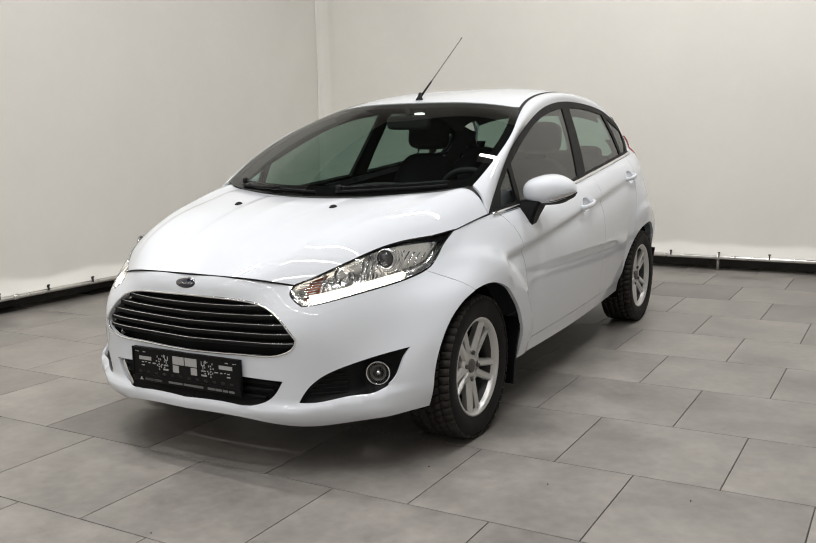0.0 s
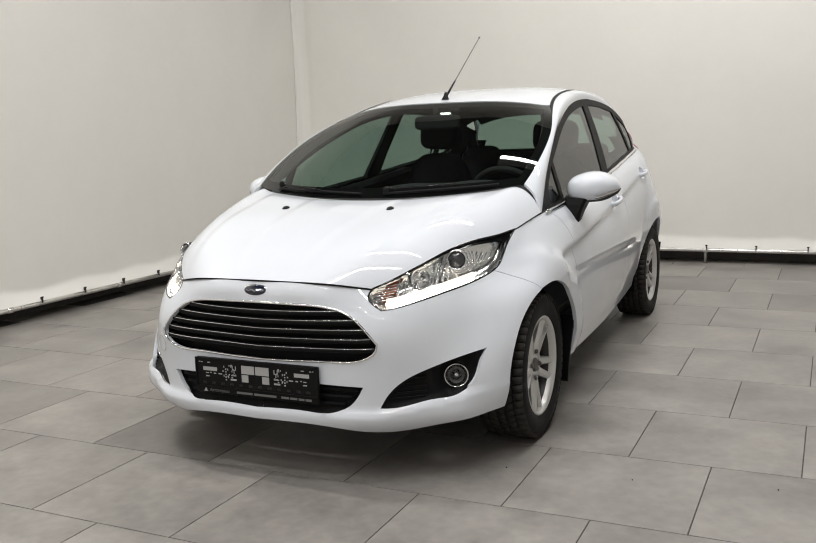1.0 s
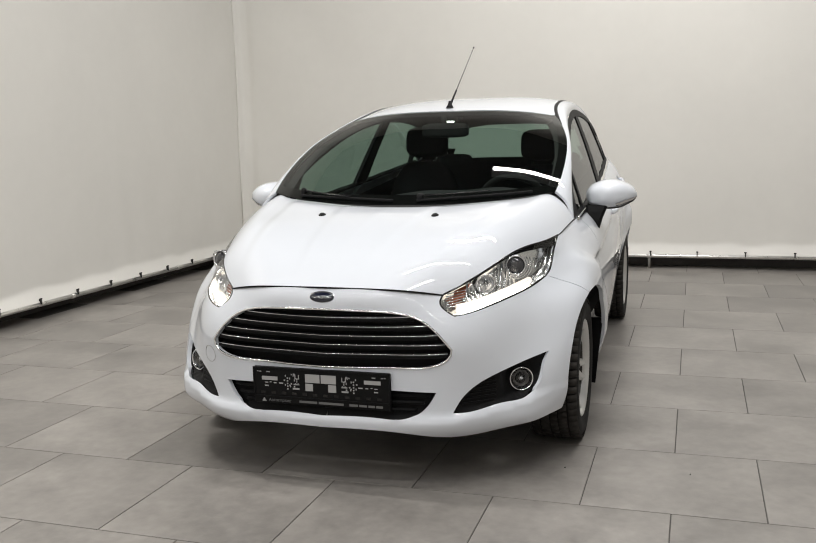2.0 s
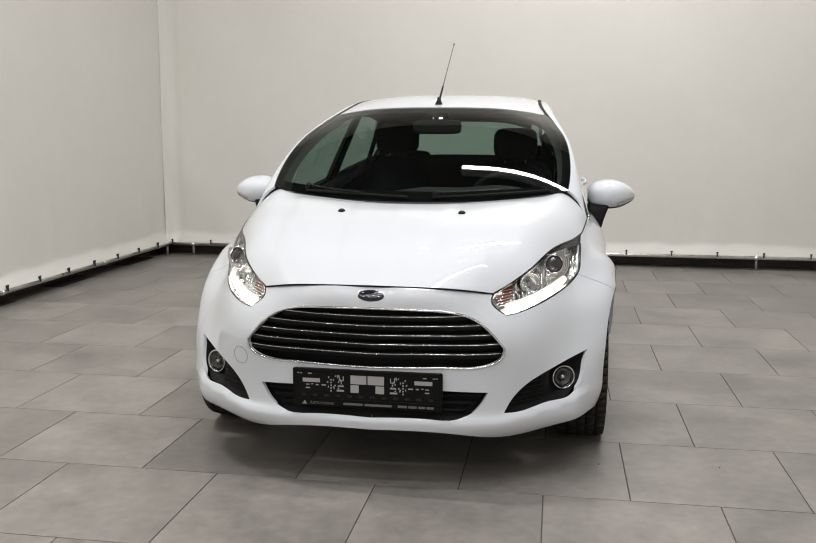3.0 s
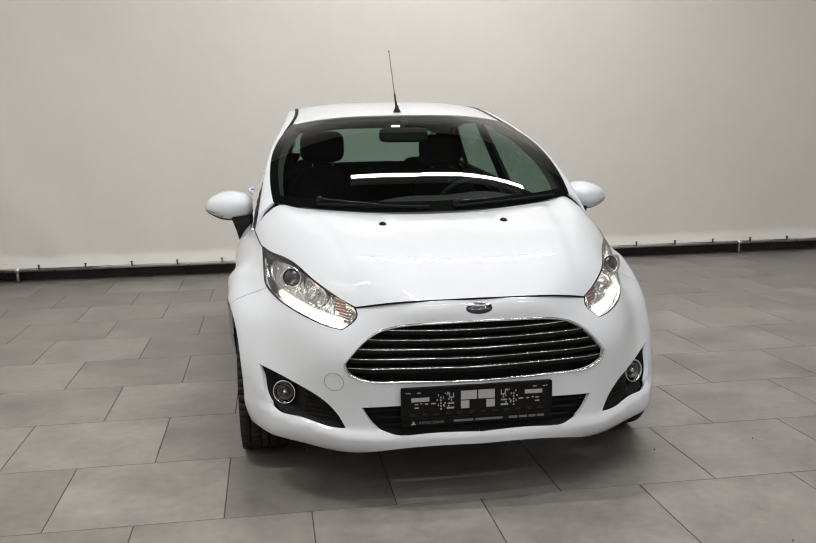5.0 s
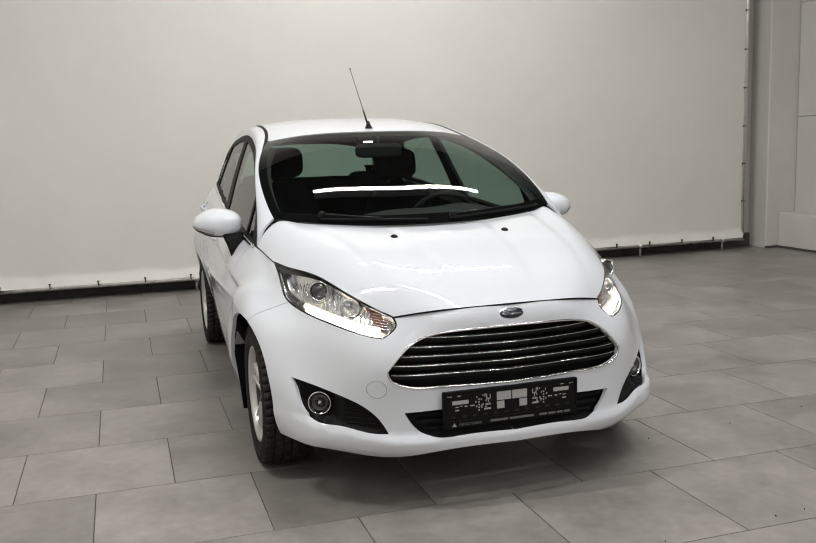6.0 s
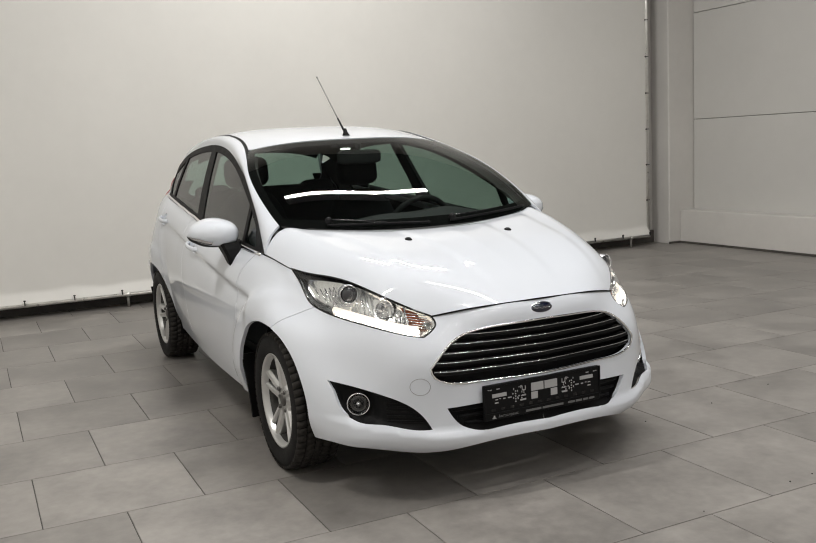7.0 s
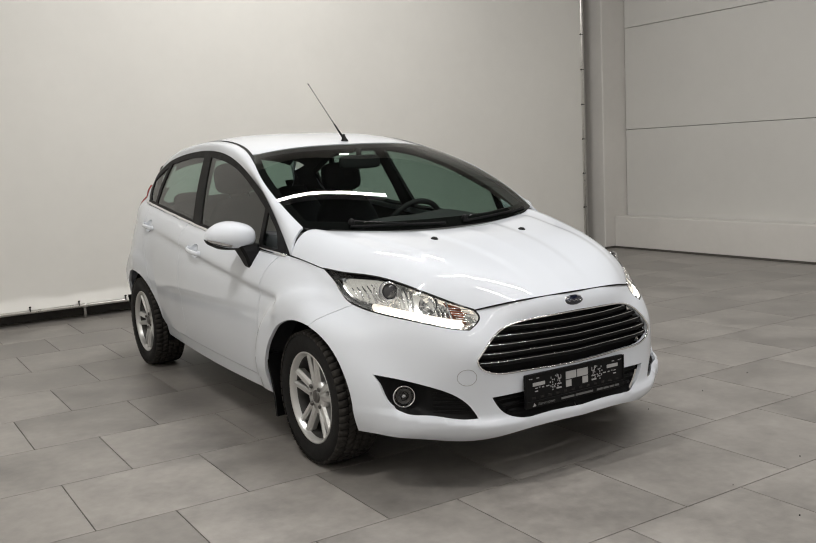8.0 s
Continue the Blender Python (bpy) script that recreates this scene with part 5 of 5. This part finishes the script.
tagged(new("skirting", finish(boxed(5.59, 5.765, 4.688, 4.699, FLOOR - 0.004, 0.012), "skirting", GAP_DARK, False)), "dark joint strip along the pillar", "skirting", kind="structure")


def ripple(s, t, seed, gather):
    """Sag and creases of a hung sheet, stronger near its lower edge and its corner."""
    big = noise.noise((s * 7, t * 1.6, seed)) * 0.022
    fine = noise.noise((s * 38, t * 2.0, seed + 4)) * 0.009 * math.exp(-t * 3.5)
    lace = 0.006 * math.exp(-t * 26) * (0.5 + 0.5 * math.cos(2 * math.pi * s * gather))
    diag = 0.018 * noise.noise((s * 16 + t * 5, t * 1.0, seed + 9)) * math.exp(-((s - 0.04) / 0.12) ** 2)
    return big * (0.25 + t * (1 - t)) + fine + lace + diag


def hem(s, t, seed):
    """How far the lowest hand's breadth is drawn out over the pipe, unevenly along it."""
    tall = 0.095 + 0.035 * noise.noise((s * 34, seed, 1.7))
    return 0.048 * max(0.0, 1 - 3.7 * t / tall) ** 1.2 * (1 + 0.10 * noise.noise((s * 90, seed, 8.1)))


def back_sheet(s, t):
    s = s ** 1.6
    x = -3.30 + 8.65 * s
    fold = 0.055 * math.exp(-((x + 3.235) / 0.030) ** 2) - 0.012 * math.exp(-((x + 3.12) / 0.05) ** 2)
    return Vector((x, 4.80 - ripple(s, t, 0, 21.2) - hem(s, t, 0.3) - fold, 0.120 + 3.7 * t))


def side_sheet(s, t):
    return Vector((-3.25 + ripple(s, t, 3, 21) + hem(s, t, 5.3), 4.86 - 8.67 * s, 0.120 + 3.7 * t))


def rows_up(f):
    return lambda s, t: f(s, t ** 2.2)


back_tarp = tagged(new("back_tarpaulin", finish(sheet(rows_up(back_sheet), 300, 60), "back_tarpaulin", TARP)), "white tarpaulin laced to a pipe frame along the wall", "tarpaulin")
side_tarp = tagged(new("side_tarpaulin", finish(sheet(rows_up(side_sheet), 240, 60), "side_tarpaulin", TARP)), "white tarpaulin laced to a pipe frame along the side wall", "tarpaulin")
PY, PX, PZ = 4.757, -3.207, 0.104
back_frame = tagged(new("pipe_frame", finish(rod(bmesh.new(), [(-3.20, PY, PZ), (5.345, PY, PZ)], 0.017, 14), "pipe_frame", PIPE)), "galvanised pipe frame on short feet under the tarpaulin", "pipe frame", "pipe frames")
part("upright", rod(bmesh.new(), [(5.355, 4.79, 0.10), (5.355, 4.79, CEIL)], 0.019, 14), PIPE, back_frame, "galvanised upright pipe")
for x in (-2.96, -0.69, 0.87, 2.445, 4.02, 5.07):
    part("foot", rod(bmesh.new(), [(x, PY + 0.012, FLOOR), (x, PY + 0.012, PZ)], 0.012, 12), GREYPIPE, back_frame, "dull grey pipe foot")
    part("clamp", ring(bmesh.new(), facing((x, PY, PZ), (1, 0, 0)), [(0.0175, -0.022), (0.021, -0.020), (0.021, 0.020), (0.0175, 0.022)], 16), PIPE, back_frame)
side_frame = tagged(new("pipe_frame", finish(rod(bmesh.new(), [(PX, 4.75, PZ), (PX, -3.8, PZ)], 0.017, 14), "pipe_frame", PIPE)), "galvanised pipe frame along the side wall", "pipe frame", "pipe frames")
for y in (4.72, -1.6, -3.1):
    part("foot", rod(bmesh.new(), [(PX - 0.012, y, FLOOR), (PX - 0.012, y, PZ)], 0.012, 12), GREYPIPE, side_frame, "dull grey pipe foot")
for y in (3.4, 1.95, 0.9, -0.6):
    part("clamp", ring(bmesh.new(), facing((PX, y, PZ), (0, 1, 0)), [(0.0175, -0.022), (0.021, -0.020), (0.021, 0.020), (0.0175, 0.022)], 16), PIPE, side_frame)
TIE_MESH = finish(box(boxed(-0.004, 0.004, -0.010, 0.012, -0.030, 0.012, bevel=0.002), -0.010, 0.010, -0.010, 0.0, 0.006, 0.016, bevel=0.003), "tie", TIE, False)


def tie(parent, m):
    o = new("tie", TIE_MESH)
    o.parent, o.matrix_local = parent, m


for k in range(22):
    tie(back_tarp, pose(-3.172 + 0.4053 * k, 4.744, 0.136))
for k in range(20):
    tie(side_tarp, pose(-3.194, 4.451 - 0.41 * k, 0.136, 0, 0, 90))
for k in range(8):
    tie(back_tarp, pose(5.336, 4.780, 0.529 + 0.416 * k, 0, -90))

# tiles
bm = boxed(-PITCH_X / 2 + 0.002, PITCH_X / 2 - 0.002, -PITCH_Y / 2 + 0.002, PITCH_Y / 2 - 0.002, -0.010, 0.0, bevel=0.0012)
TILE_MESH = finish(bm, "tile", TILE, False)
for j in range(-6, 9):
    y0 = OFF_Y + j * PITCH_Y
    off = OFF_X + (0 if j % 2 == 0 else PITCH_X / 2)
    for i in range(-6, 11):
        x0 = off + i * PITCH_X
        if x0 > 5.75 or x0 + PITCH_X < -3.45:
            continue
        t = new("tile", TILE_MESH)
        t.parent = floor
        t.location = (x0 + PITCH_X / 2, y0 + PITCH_Y / 2, FLOOR)

# the tiles further off, behind the walk
bm = bmesh.new()
for j in range(-12, -6):
    off = OFF_X + (0 if j % 2 == 0 else PITCH_X / 2)
    for i in range(-6, 11):
        x0, y0 = off + i * PITCH_X, OFF_Y + j * PITCH_Y
        if x0 < 5.75 and x0 + PITCH_X > -3.45:
            box(bm, x0 + 0.002, x0 + PITCH_X - 0.002, y0 + 0.002, y0 + PITCH_Y - 0.002, FLOOR - 0.010, FLOOR)
tagged(part("tile_field", bm, TILE, floor, "grey floor tiles", False), kind="stuff")

# bits of grit on the tiles
rng = random.Random(9)
bm = bmesh.new()
for x, y in [(0.81, -0.39), (0.3, -1.28), (0.76, -1.25), (0.89, -1.24), (0.24, -1.6), (1.5, 0.89), (1.73, -0.27), (1.26, -0.35)]:
    m = pose(x, y, FLOOR + 0.002, rng.uniform(0, 90), rng.uniform(0, 90), rng.uniform(0, 180))
    for v in bmesh.ops.create_icosphere(bm, subdivisions=1, radius=rng.uniform(0.0018, 0.0032), matrix=m)["verts"]:
        v.co += Vector((rng.uniform(-1, 1), rng.uniform(-1, 1), rng.uniform(-0.5, 0.5))) * 0.0008
tagged(new("grit", finish(bm, "grit", DARK, False)), "small dark bits of grit on the tiles", "grit", kind="stuff")

# lamps; the two added fills get the same housings
for x, y, z, length, wide, tilt, watts, warm in TUBES:
    lamp = bpy.data.lights.new("tube_light", "AREA")
    lamp.shape, lamp.size, lamp.size_y, lamp.energy, lamp.color = "RECTANGLE", length, wide, watts, (1.0, 0.985 - 0.025 * warm, 0.965 - 0.075 * warm)
    new("tube_light", lamp).matrix_world = pose(x, y, z, tilt)
    tagged(new("ceiling_lamp", finish(boxed(x - length / 2 - 0.02, x + length / 2 + 0.02, y - wide / 2 - 0.02, y + wide / 2 + 0.02, z + 0.02, CEIL, bevel=0.01), "ceiling_lamp", LAMPWHITE, False)), "long white tube lamp under the ceiling", "ceiling lamp", "ceiling lamps")
